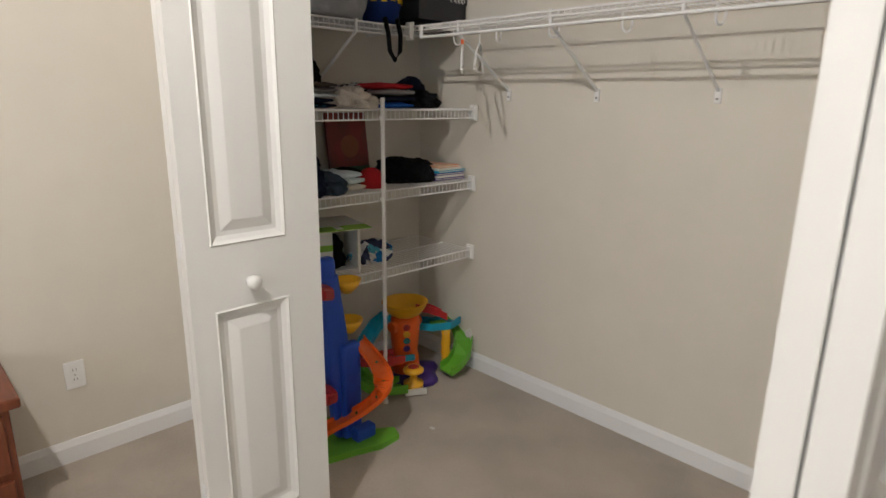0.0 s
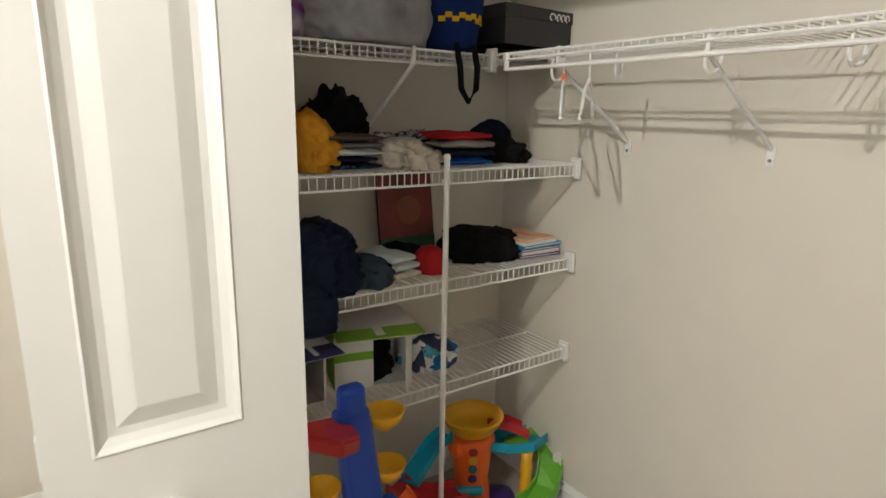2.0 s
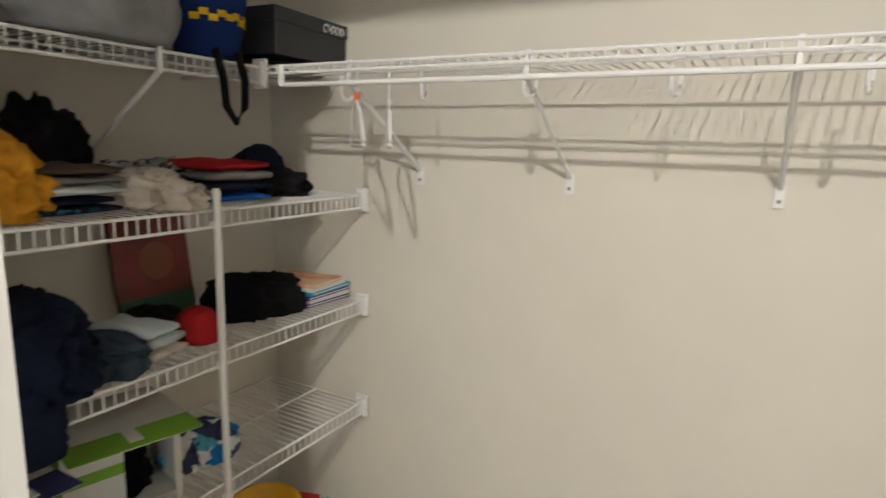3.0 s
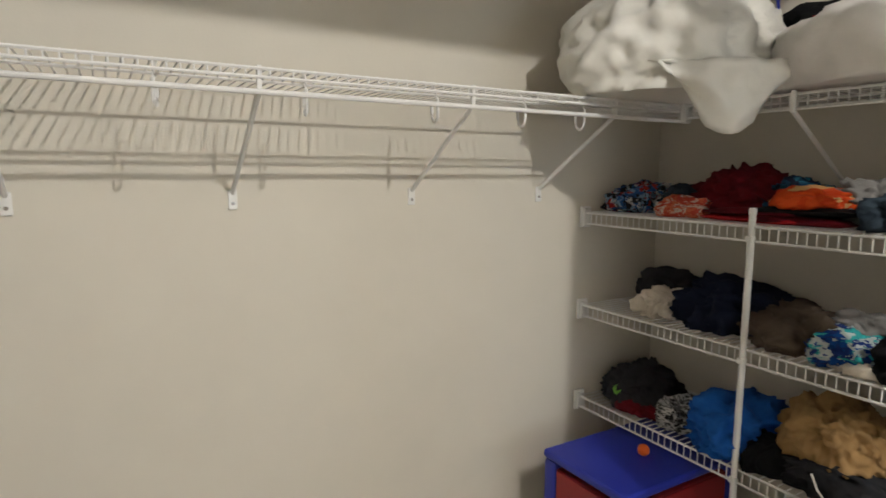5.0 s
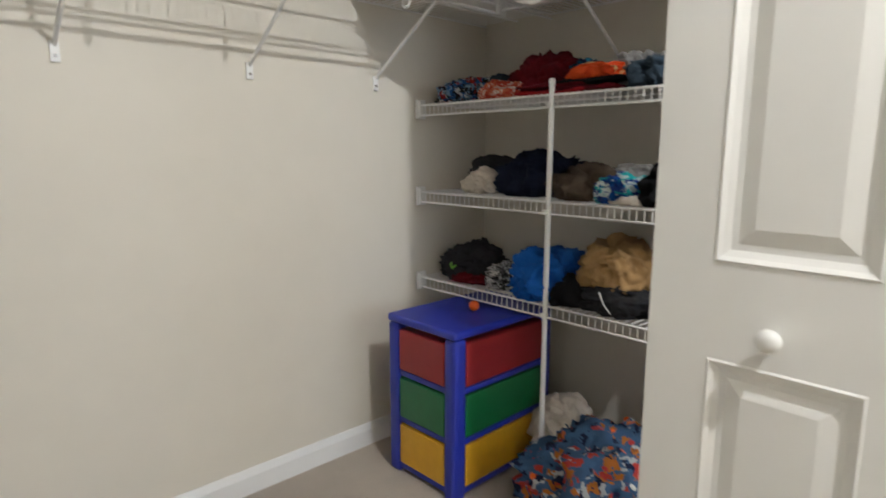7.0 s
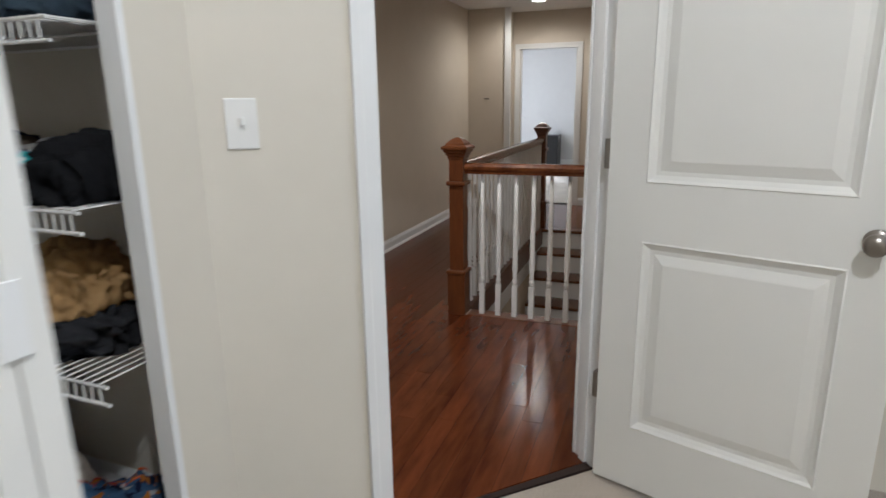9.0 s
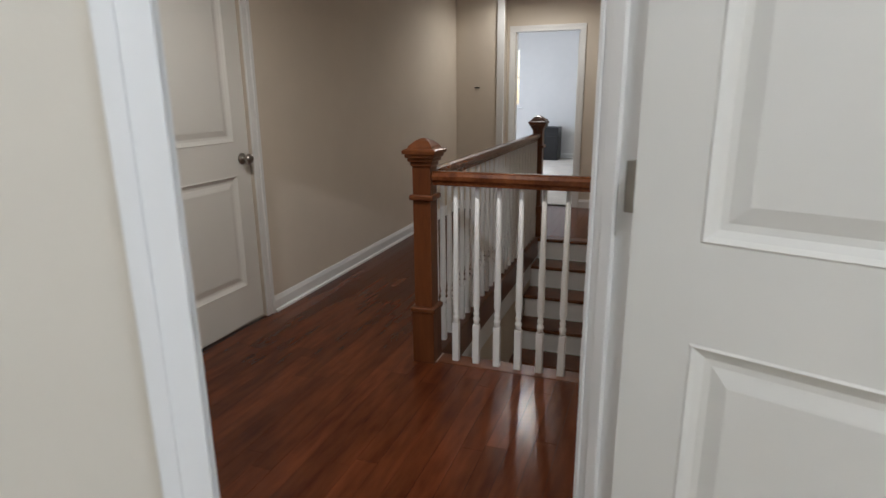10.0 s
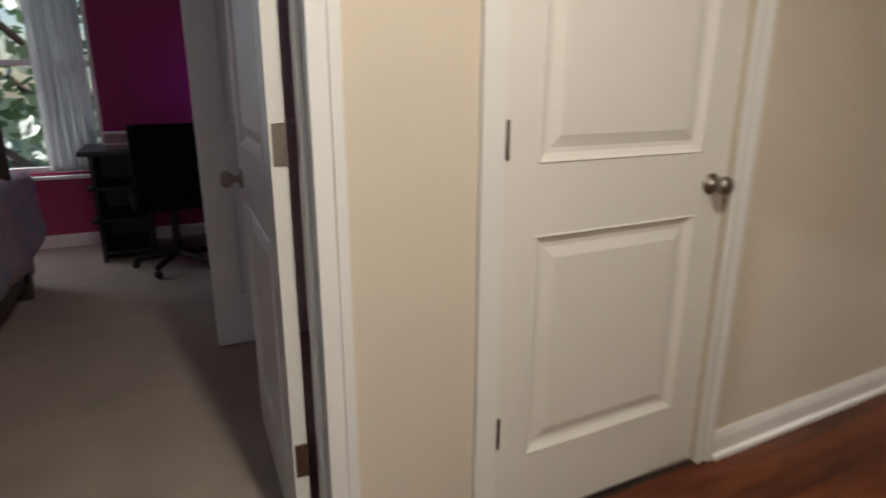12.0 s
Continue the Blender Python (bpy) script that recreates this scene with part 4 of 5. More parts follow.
heap("red_flannel", "dark red flannel shirt heaped high", "clothes", (3.05, 3.68, Z1), (0.28, 0.32, 0.185), C_DKRED, 44, 9, 0.3)
folded("folded_clothes", "flattened dark red shirts at the shelf front", "clothes", (2.92, 3.55, Z1), (0.17, 0.30, 0.04), [C_RED, C_DKRED], 12, 3)
heap("teal_tee", "dark teal printed tee shirt", "clothes", (3.08, 3.52, Z1), (0.22, 0.22, 0.15), C_TEALN, 45, 9, 0.3)
heap("orange_tee", "bright orange tee shirt with a pale print", "clothes", (2.98, 3.42, Z1 + 0.045), (0.22, 0.24, 0.075), C_ORANGE, 46, 8, 0.2)
folded("folded_clothes", "maroon and black shirts lying flat with white print", "clothes", (2.96, 3.40, Z1), (0.24, 0.26, 0.05), [C_DKRED, C_BLACK], 15, -4)
heap("grey_hoodie", "grey hooded top with folded sleeves", "clothes", (3.06, 3.30, Z1), (0.26, 0.24, 0.15), C_GREY, 47, 10, 0.3)
heap("jeans", "crumpled dark blue jeans", "clothes", (2.98, 3.17, Z1), (0.28, 0.22, 0.115), C_DENIM, 48, 10, 0.3)
heap("maroon_top", "maroon top behind the jeans", "clothes", (3.10, 3.12, Z1), (0.2, 0.18, 0.17), C_DKRED, 49)
# middle
heap("charcoal_shirt", "charcoal top behind white clothes", "clothes", (3.08, 3.97, Z2), (0.2, 0.26, 0.17), C_DKGREY, 51)
heap("white_vest", "rolled off-white cotton vest", "clothes", (2.95, 3.90, Z2), (0.18, 0.20, 0.11), C_WHITE, 18, 13, 0.3, 20)
heap("navy_sweater", "navy sweater heaped against the wall", "clothes", (3.02, 3.67, Z2), (0.34, 0.34, 0.19), C_NAVY, 52, 8, 0.3)
heap("grey_trousers", "charcoal trousers with a pale piping", "clothes", (2.98, 3.43, Z2), (0.30, 0.28, 0.14), C_BROWN, 53, 9, 0.3)
heap("aqua_shirt", "aqua and blue striped shirt", "clothes", (2.93, 3.27, Z2), (0.22, 0.22, 0.11), C_AQUA, 54, 10, 0.3)
heap("grey_vest", "light grey vest lying on top", "clothes", (3.02, 3.28, Z2 + 0.06), (0.18, 0.16, 0.08), C_GREY, 55, 10, 0.3)
heap("white_sock", "pale folded sock at the shelf edge", "clothes", (2.86, 3.215, Z2), (0.08, 0.16, 0.035), C_WHITE, 56, 8, 0.2)
heap("black_coat", "black and maroon coat spilling over the shelf", "clothes", (2.98, 3.11, Z2), (0.34, 0.20, 0.17), C_BLACK, 57)
# lower
heap("dinosaur_shirt", "dark grey shirt with a lime green print", "clothes", (2.99, 4.01, Z3), (0.28, 0.26, 0.17), C_DKGREY, 61, 9, 0.3)
heap("green_print", "lime green printed patch of a shirt", "clothes", (2.875, 4.02, Z3 + 0.045), (0.05, 0.07, 0.035), M_LIME, 62, 6, 0.1)
heap("red_tee", "dark red tee shirt under grey clothes", "clothes", (2.91, 3.95, Z3), (0.16, 0.24, 0.05), C_DKRED, 63, 9, 0.25)
heap("plaid_shirt", "grey plaid shirt bundled up", "clothes", (2.95, 3.79, Z3), (0.22, 0.16, 0.11), C_PLAID, 64, 11, 0.3)
heap("blue_towel", "cobalt blue towel rolled into a bundle", "towel", (2.96, 3.58, Z3), (0.30, 0.29, 0.20), C_BLUE, 65, 8, 0.28)
heap("black_shirt", "black shirt bundled beside a blue towel", "clothes", (2.92, 3.45, Z3), (0.20, 0.17, 0.12), C_BLACK, 66)
heap("charcoal_trousers", "charcoal sports trousers with a white tape", "clothes", (2.96, 3.27, Z3), (0.30, 0.32, 0.12), C_DKGREY, 67, 9, 0.3)
heap("khaki_trousers", "khaki trousers heaped on dark clothes", "clothes", (3.0, 3.31, Z3 + 0.075), (0.28, 0.27, 0.19), C_KHAKI, 68, 8, 0.28)
tagged(part("white_tape", tube([(2.80, 3.28, Z3 + 0.085), (2.795, 3.26, Z3 + 0.05), (2.80, 3.235, Z3 + 0.02)], 0.004, 5, flat=0.5), M_CARD, None), "thin white drawstring hanging from the trousers", "drawstring")
# top
def plastic_bag():
    t = heap("plastic_bag", "big milky plastic bag stuffed with bedding", "bag", (2.78, 3.78, ZT), (0.70, 0.56, 0.44), M_BAG, 71, 5, 0.11, 0, 5)
    sk = bmesh.new()
    rows = []
    for i in range(13):
        u = i / 12
        ring = []
        for j in range(15):
            v = j / 14
            x = -0.20 + 0.40 * v + 0.02 * math.sin(9 * u + 4 * v)
            dz = -0.17 * u * (1 - (2 * v - 1.1) ** 2 * 0.75)
            n = 0.022 * noise.noise(Vector((v * 6, u * 3, 4.2))) + 0.03 * abs(noise.noise(Vector((v * 9 + u * 2, u * 2.5, 1.7))))
            ring.append(sk.verts.new((x * (1 - 0.35 * u), -0.28 - 0.02 * math.sin(3.1 * u) + n - 0.05 * math.sin(3.1 * v), 0.07 + dz * 1.15)))
        rows.append(ring)
    for p, q in zip(rows, rows[1:]):
        for j in range(14):
            sk.faces.new((p[j], p[j + 1], q[j + 1], q[j]))
    ob = part("bag_mouth", sk, M_BAG, t, "drooping open mouth of the bag", True, pose(0.02, -0.02, 0, 0, 0, -30))
    md = ob.modifiers.new("thick", "SOLIDIFY")
    md.thickness = 0.003
    for k in range(3):
        part("printed_mark", tube([(0.24 + 0.02 * k + 0.035 * math.cos(a), -0.20 + 0.03 * k, 0.10 + 0.09 * k + 0.05 * math.sin(a)) for a in [q * 0.7 for q in range(9)]], 0.007, 5, flat=0.5), M_BLUED, t, "blue printed stroke")
    return t


plastic_bag()
heap("bed_pillow", "plump white bed pillow over the shelf edge", "pillow", (2.99, 3.27, ZT + 0.005), (0.42, 0.62, 0.27), M_PILLOW, 73, 3, 0.10, 6)
heap("black_red_bag", "black and red bag behind the pillow", "bag", (3.10, 3.40, ZT + 0.12), (0.22, 0.40, 0.22), C_BLACK, 74)
heap("red_cloth", "red cloth tucked behind the pillow", "clothes", (3.02, 3.42, ZT + 0.13), (0.10, 0.22, 0.12), C_RED, 75)
# bundle on the floor beside the drawers
bun = heap("printed_bag", "blue printed duffel bundle lying on the carpet", "bag", (2.85, 3.30, 0), (0.58, 0.48, 0.32), C_FLORAL, 77, 5, 0.2, 0, 5)
heap("white_cloth", "white cloth poking out of the bundle", "clothes", (2.95, 3.50, 0.12), (0.22, 0.22, 0.22), C_WHITE, 78)
dot = part("printed_dot", lathe([(0.028, 0), (0.026, 0.004)], 9), M_REDP, bun, "red printed shape", m=pose(0, 0, 0))
rng = random.Random(4)
spots = []
bvh_me = bun.data
cands = [p for p in bvh_me.polygons if p.center.z > 0.03]
for k in range(46):
    p = rng.choice(cands)
    mm = Matrix.Translation(p.center) @ p.normal.to_track_quat("Z", "X").to_matrix().to_4x4() @ pose(0, 0, 0, 0, 0, rng.uniform(0, 360)) @ Matrix.Diagonal((rng.uniform(0.25, 0.8), rng.uniform(0.2, 0.6), 0.5, 1))
    o = share(dot, mm)
    spots.append(o)
dot.matrix_basis = Matrix.Translation(cands[5].center) @ Matrix.Diagonal((0.5, 0.5, 0.5, 1))
SP = []
for src in (M_ORANGE, M_CARD, M_NAVYB):
    me = dot.data.copy()
    me.materials[0] = src
    SP.append(me)
for k, o in enumerate(spots):
    if k % 4:
        o.data = SP[k % 4 - 1]

# ---- toys ----
rt = thing("ramp_tower_toy", "blue toy car tower with orange spiral ramp", "toy", pose(0.47, 3.215, 0))
part("base", slab([(-0.20, -0.12), (0.10, -0.14), (0.13, -0.02), (0.17, 0.10), (0.16, 0.20), (0.10, 0.22), (0.04, 0.12), (-0.16, 0.10)], 0, 0.028), M_LIME, rt, "lime green base plate")
bm = box(-0.03, 0.03, -0.055, 0.055, 0.03, 0.78, 0.022, 3)
box(-0.028, 0.028, -0.04, 0.045, 0.70, 0.85, 0.026, 4, bm)
for v in bm.verts:
    v.co.y = v.co.y * (1.25 - 0.4 * v.co.z) - 0.05 + 0.10 * (1 - v.co.z / 0.85) ** 2
part("mast", bm, M_BLUEP, rt)
part("buttress", box(0.0, 0.055, -0.01, 0.085, 0.03, 0.47, 0.022, 3), M_BLUEP, rt)
for z, mm in ((0.74, M_REDP), (0.30, M_REDP)):
    bm = slab([(0.03, -0.05), (0.10, -0.07), (0.14, -0.14), (0.10, -0.22), (0.02, -0.20), (-0.03, -0.09)], z - 0.05, z)
    for v in bm.verts:
        v.co.z += (v.co.y + 0.05) * -0.35
    bmesh.ops.bevel(bm, geom=bm.edges, offset=0.008, segments=2, affect="EDGES")
    part("chute", bm, mm, rt, "red car chute")
for z, y in ((0.52, -0.14), (0.52, 0.075), (0.70, 0.07)):
    part("cup", lathe([(0.022, -0.03), (0.05, 0.0), (0.062, 0.03), (0.058, 0.03), (0.045, 0.004), (0.004, 0.0)], 18), M_YELLOW, rt, "yellow catching cup", True, pose(-0.02, y, z))


def ramp(pts, width, lip, parent, material, label, name="ramp"):
    """A trough along a path."""
    bm = bmesh.new()
    prof = [(-width / 2, lip), (-width / 2 - 0.006, lip), (-width / 2 - 0.006, -0.008), (width / 2 + 0.006, -0.008), (width / 2 + 0.006, lip), (width / 2, lip), (width / 2, 0), (-width / 2, 0)]
    rings = []
    P = [Vector(p) for p in pts]
    for i, p in enumerate(P):
        d = (P[min(i + 1, len(P) - 1)] - P[max(i - 1, 0)]).normalized()
        s = d.cross(Vector((0, 0, 1))).normalized()
        rings.append([bm.verts.new(p + s * a + Vector((0, 0, b))) for a, b in prof])
    n = len(prof)
    for p, q in zip(rings, rings[1:]):
        for k in range(n):
            bm.faces.new((p[k], p[(k + 1) % n], q[(k + 1) % n], q[k]))
    bm.faces.new(rings[0])
    bm.faces.new(rings[-1][::-1])
    bmesh.ops.recalc_face_normals(bm, faces=bm.faces)
    return part(name, bm, material, parent, label)


pts = []
for k in range(17):
    u = k / 16
    a = 1.9 - 2.5 * u
    pts.append((0.02 + 0.14 * math.sin(math.pi * min(1, u * 1.05)) * 0.9, 0.10 + 0.085 * math.sin(math.pi * u) - 0.22 * u ** 1.6, 0.45 - 0.36 * u ** 0.9))
rp = ramp(pts, 0.075, 0.016, rt, M_ORANGE, "orange curved car ramp")
for k in (3, 6, 9, 12):
    part("hole", lathe([(0.008, 0), (0.008, 0.001)], 10), M_GREEND, rp, m=Matrix.Translation(Vector(pts[k]) + Vector((0, 0, 0.0015))) @ pose(0, 0, 0, 0, 18, 0))
part("ramp_foot", box(0.05, 0.10, 0.02, 0.12, 0.028, 0.085, 0.008), M_BLUEP, rt)

pt = thing("ball_tower_toy", "colourful plastic ball tower toy with yellow bowl", "toy", pose(0.20, 3.82, 0) @ Matrix.Diagonal((1.12, 1.15, 1.05, 1)))
bm = lathe([(0.165, 0), (0.17, 0.012), (0.16, 0.03), (0.12, 0.045), (0.075, 0.055)], 28)
for v in bm.verts:
    k = 1 + 0.12 * math.sin(5 * math.atan2(v.co.y, v.co.x))
    v.co.x, v.co.y = v.co.x * k * 0.85, v.co.y * k * 1.05
part("base", bm, M_PURPLE, pt, "purple scalloped base", True)
tw = part("tower", lathe([(0.070, 0.05), (0.066, 0.13), (0.058, 0.16), (0.064, 0.20), (0.070, 0.31), (0.060, 0.345)], 22), M_ORANGE, pt, "orange tower body", True)
for k, (z, mm) in enumerate(((0.305, M_REDD), (0.27, M_YELD), (0.235, M_TEAL), (0.195, M_PURPLE))):
    part("number_window", lathe([(0.016, 0), (0.016, 0.004), (0.012, 0.005)], 14), mm, tw, m=Matrix.Translation((0.056, -0.036, z)) @ pose(0, 0, 0, 90, 0, 58) )
# no hole is cut: the opening's shade is the block's colour
part("arch", box(0.02, 0.062, -0.045, 0.005, 0.05, 0.115, 0.02, 3), M_DARK, tw, "near-black block standing in for a shaded arched opening")
part("bowl", lathe([(0.05, 0.345), (0.075, 0.36), (0.098, 0.395), (0.104, 0.415), (0.108, 0.416), (0.106, 0.422), (0.098, 0.418), (0.088, 0.39), (0.06, 0.365), (0.003, 0.36)], 26), M_YELLOW, pt, "yellow octagonal bowl", True)
part("bow_tie", box(0.05, 0.075, -0.095, 0.035, 0.125, 0.158, 0.012, 2), M_CYAN, pt, "turquoise bow", m=pose(0, 0, 0, 0, 0, -28))
bt = part("push_button", lathe([(0.045, 0.02), (0.045, 0.05), (0.016, 0.055), (0.016, 0.10), (0.045, 0.105), (0.048, 0.115), (0.035, 0.128), (0.004, 0.130)], 20), M_YELLOW, pt, "yellow push button", True, pose(0.125, -0.055, 0))
part("button_print", lathe([(0.026, 0), (0.024, 0.0015)], 14), M_REDP, bt, m=pose(0, 0, 0.1295))
part("plinth", box(-0.05, 0.05, -0.012, 0.0, 0.008, 0.04, 0.004), M_CARD, pt, "white printed plinth label", m=Matrix.Translation((0.168, -0.078, 0)) @ pose(0, 0, 0, 0, 0, 60))


ramp([(-0.02, 0.07, 0.36), (0.0, 0.12, 0.345), (0.02, 0.175, 0.315), (0.035, 0.22, 0.285)], 0.06, 0.03, pt, M_REDP, "red sloping ball slide", "slide")
tray = ramp([(-0.03, 0.11, 0.25), (0.02, 0.15, 0.248), (0.05, 0.21, 0.246), (0.03, 0.28, 0.248)], 0.085, 0.03, pt, M_CYAN, "turquoise ball tray", "slide")
part("tray_floor", lathe([(0.045, 0.0), (0.040, 0.006)], 16), M_LIME, tray, "lime green tray floor", m=pose(0.02, 0.19, 0.252))
ramp([(-0.04, 0.30, 0.235), (0.04, 0.315, 0.20), (0.10, 0.295, 0.15), (0.14, 0.24, 0.095), (0.15, 0.18, 0.06), (0.145, 0.13, 0.045)], 0.08, 0.035, pt, M_LIME, "lime green curved slide", "slide")
ramp([(-0.05, -0.07, 0.335), (-0.05, -0.13, 0.305), (-0.03, -0.19, 0.265), (0.0, -0.25, 0.235)], 0.055, 0.028, pt, M_CYAN, "turquoise ball slide", "slide")
ramp([(-0.02, -0.30, 0.235), (0.04, -0.27, 0.205), (0.07, -0.19, 0.185), (0.08, -0.10, 0.175)], 0.085, 0.032, pt, M_REDP, "red ball tray", "slide")
ramp([(-0.08, -0.25, 0.14), (-0.01, -0.275, 0.115), (0.06, -0.25, 0.075), (0.10, -0.18, 0.05), (0.12, -0.11, 0.04)], 0.09, 0.035, pt, M_LIME, "lime green curved slide", "slide")
for k in (1, -1):
    part("side_lug", lathe([(0.03, 0), (0.028, 0.02), (0.02, 0.024)], 14), M_ORANGE, tw, m=Matrix.Translation((0.0, 0.062 * k, 0.30)) @ pose(0, 0, 0, -90 * k, 0, 0))
part("post", lathe([(0.02, 0.04), (0.024, 0.06), (0.02, 0.08), (0.024, 0.11), (0.02, 0.13), (0.024, 0.16), (0.02, 0.20), (0.022, 0.235)], 14), M_YELLOW, pt, "yellow ribbed post", True, pose(0.08, 0.19, 0))
part("sticker", lathe([(0.022, 0), (0.022, 0.002)], 14), M_CARD, pt, "round white sticker", m=Matrix.Translation((0.118, 0.31, 0.19)) @ pose(0, 0, 0, 0, 80, -15))
tagged(part("paper_scrap", box(-0.012, 0.012, -0.006, 0.006, 0, 0.008, 0.003), M_CARD, None, m=pose(0.67, 3.58, 0, 0, 0, 20)), "tiny scrap of white paper on the carpet", "paper")
# dresser by the left wall
dm = thing("dresser", "reddish wooden dresser against the wall", "dresser", pose(-0.165, 1.72, 0))
part("carcass", box(0.0, 0.42, 0.0, 0.40, 0.0, 0.50, 0.006), M_DRESS, dm)
part("top", box(-0.0, 0.45, -0.02, 0.43, 0.50, 0.535, 0.008), M_DRESS, dm)
for z in (0.05, 0.28):
    dr = part("drawer_front", box(0.42, 0.438, 0.02, 0.38, z, z + 0.20, 0.005), M_DRESS, dm)
    part("pull", lathe([(0.008, 0), (0.008, 0.015), (0.016, 0.02), (0.012, 0.03), (0.002, 0.031)], 14), M_NICKEL, dr, m=pose(0.438, 0.2, z + 0.1, 0, 90, 0))

# ---- windows ----
def window(name, m, w, h, label):
    t = thing(name, label, "window", m, kind="structure")
    for a in ((-0.02, 0.03, -0.02, h + 0.02), (w - 0.03, w + 0.02, -0.02, h + 0.02), (0.03, w - 0.03, -0.02, 0.04), (0.03, w - 0.03, h - 0.04, h + 0.02), (0.03, w - 0.03, h / 2 - 0.02, h / 2 + 0.02)):
        part("window_frame", box(a[0], a[1], 0.03, 0.075, a[2], a[3], 0.004), M_TRIM, t)
    part("window_sill", box(-0.06, w + 0.06, -0.05, 0.03, -0.045, -0.02, 0.006), M_TRIM, t)
    for a, b in ((0.04, h / 2 - 0.02), (h / 2 + 0.02, h - 0.04)):
        g = part("pane", box(0.03, w - 0.03, 0.05, 0.054, a, b), M_GLASS, t)
        g.visible_shadow = False
    return t


window("window_1", Matrix.Translation((3.63, -1.5, 0.8)) @ pose(0, 0, 0, 0, 0, 180), 1.6, 1.35, "white bedroom sash window")
window("window_2", pose(WPX0, WPY, 0.56), WPX1 - WPX0, 1.54, "white sash window of the magenta bedroom")
# unseen window, set where the sun through it reaches the far carpet
window("window_4", HALL @ pose(14.6, 5.9, 1.0, 0, 0, -90), 1.15, 1.1, "unseen white east window, added to cast the far room's sun patch")
window("window_3", HALL @ pose(10.92, 6.6, 0.7), 2.4, 1.4, "white window of the far room")
for x0, x1 in ((WPX1 - 0.36, WPX1 - 0.04),):
    bm = bmesh.new()
    rows = []
    for i in range(33):
        u = i / 32
        x, y = x0 + (x1 - x0) * u, WPY - 0.07 + 0.018 * math.sin(u * 34)
        rows.append((bm.verts.new((x, y, 0.58)), bm.verts.new((x, y, 2.25))))
    for p, q in zip(rows, rows[1:]):
        bm.faces.new((p[0], q[0], q[1], p[1]))
    c = tagged(part("curtain", bm, M_CURT, None, smooth=True), "sheer white curtain beside the bedroom window", "curtain")
    c.modifiers.new("thick", "SOLIDIFY").thickness = 0.003
    tagged(part("curtain_rod", tube([(WPX0 - 0.1, WPY - 0.07, 2.24), (WPX1 + 0.1, WPY - 0.07, 2.24)], 0.009, 8), M_BLACK, None), "dark curtain rod above the window", "curtain rod")
structure("ground", slab([(-200, -200), (200, -200), (200, 200), (-200, 200)], -3.1, -3.0), mat("lawn_ground", (0.06, 0.10, 0.03), 0.9, var=0.1, scale=2, bump=0.3), "green lawn outside the house", "ground")


def tree(x, y, seed):
    t = thing("tree", "leafy green garden tree outside the window", "tree", pose(x, y, -3.0), "garden trees")
    rg = random.Random(seed)
    bm = lathe([(0.22, 0), (0.16, 1.5), (0.10, 4.0), (0.03, 6.5)], 8)
    for k in range(7):
        a, z = rg.uniform(0, 6.28), rg.uniform(1.5, 5)
        tube([(0, 0, z), (math.cos(a) * 0.9, math.sin(a) * 0.9, z + 0.6), (math.cos(a) * 1.8, math.sin(a) * 1.8, z + 1.4)], 0.05, 5, bm)
    part("trunk", bm, mat("bark", (0.09, 0.06, 0.04), 0.9, bump=0.5, bscale=20), t)
    bm = bmesh.new()
    for k in range(900):
        a, r, z = rg.uniform(0, 6.28), 2.4 * math.sqrt(rg.random()), rg.uniform(1.4, 8)
        r *= 1.05 - abs(z - 4.2) / 6
        c = Vector((r * math.cos(a), r * math.sin(a), z))
        d1 = Vector((rg.uniform(-1, 1), rg.uniform(-1, 1), rg.uniform(-1, 1))).normalized() * rg.uniform(0.08, 0.18)
        d2 = d1.orthogonal() * 0.5
        bm.faces.new([bm.verts.new(c + q) for q in (d1, d2, -d1, -d2)])
    part("crown", bm, M_LEAF, t)


M_LEAF = mat("leaf_green", (0.12, 0.22, 0.06), 0.6, other=(0.06, 0.12, 0.03), bump=0)
M_LEAF.node_tree.nodes["Principled BSDF"].inputs["Transmission Weight"].default_value = 0.5
for x, y, sd in ((1.6, 11.6, 1), (3.6, 13.0, 2), (-0.8, 12.5, 3), (2.3, 15, 4)):
    tree(x, y, sd)

# ---- magenta bedroom ----
bd = thing("bed", "unmade bed with a pale pink floral duvet", "bed", pose(1.75, 5.75, 0))
part("headboard", box(1.36, 1.44, 1.15, 1.21, 0, 1.42, 0.01), M_HEADB, bd, "tall dark wooden bed post")
part("bed_frame", box(0, 1.42, 0.05, 1.45, 0.08, 0.32, 0.02), M_HEADB, bd)
for x, y in ((0.02, 0.07), (1.34, 0.07), (0.02, 1.37), (1.34, 1.37)):
    part("leg", box(x, x + 0.06, y, y + 0.06, 0, 0.08), M_HEADB, bd)
part("mattress", box(0.0, 1.44, 0.05, 1.45, 0.32, 0.58, 0.06, 3), M_PILLOW, bd)
bm = box(-0.04, 1.50, -0.02, 1.50, 0.22, 0.70, 0.09, 3)
bmesh.ops.subdivide_edges(bm, edges=[e for e in bm.edges if e.calc_length() > 0.15], cuts=10, use_grid_fill=True)
for v in bm.verts:
    q = v.co * 4
    v.co += 0.045 * Vector((noise.noise(q), noise.noise(q + Vector((7, 0, 0))), noise.noise(q + Vector((0, 9, 0)))))
part("duvet", bm, M_DUVET, bd, "pale pink floral ruffled duvet", True)
dk = thing("desk", "black wooden desk with open side shelves", "desk", pose(3.50, 7.52, 0))
part("desktop", box(-0.06, 1.15, -0.02, 0.56, 0.735, 0.765, 0.006), M_BLACK, dk)
for x in (0.0, 0.30, 1.08):
    part("side_panel", box(x, x + 0.022, 0.02, 0.54, 0, 0.735), M_BLACK, dk)
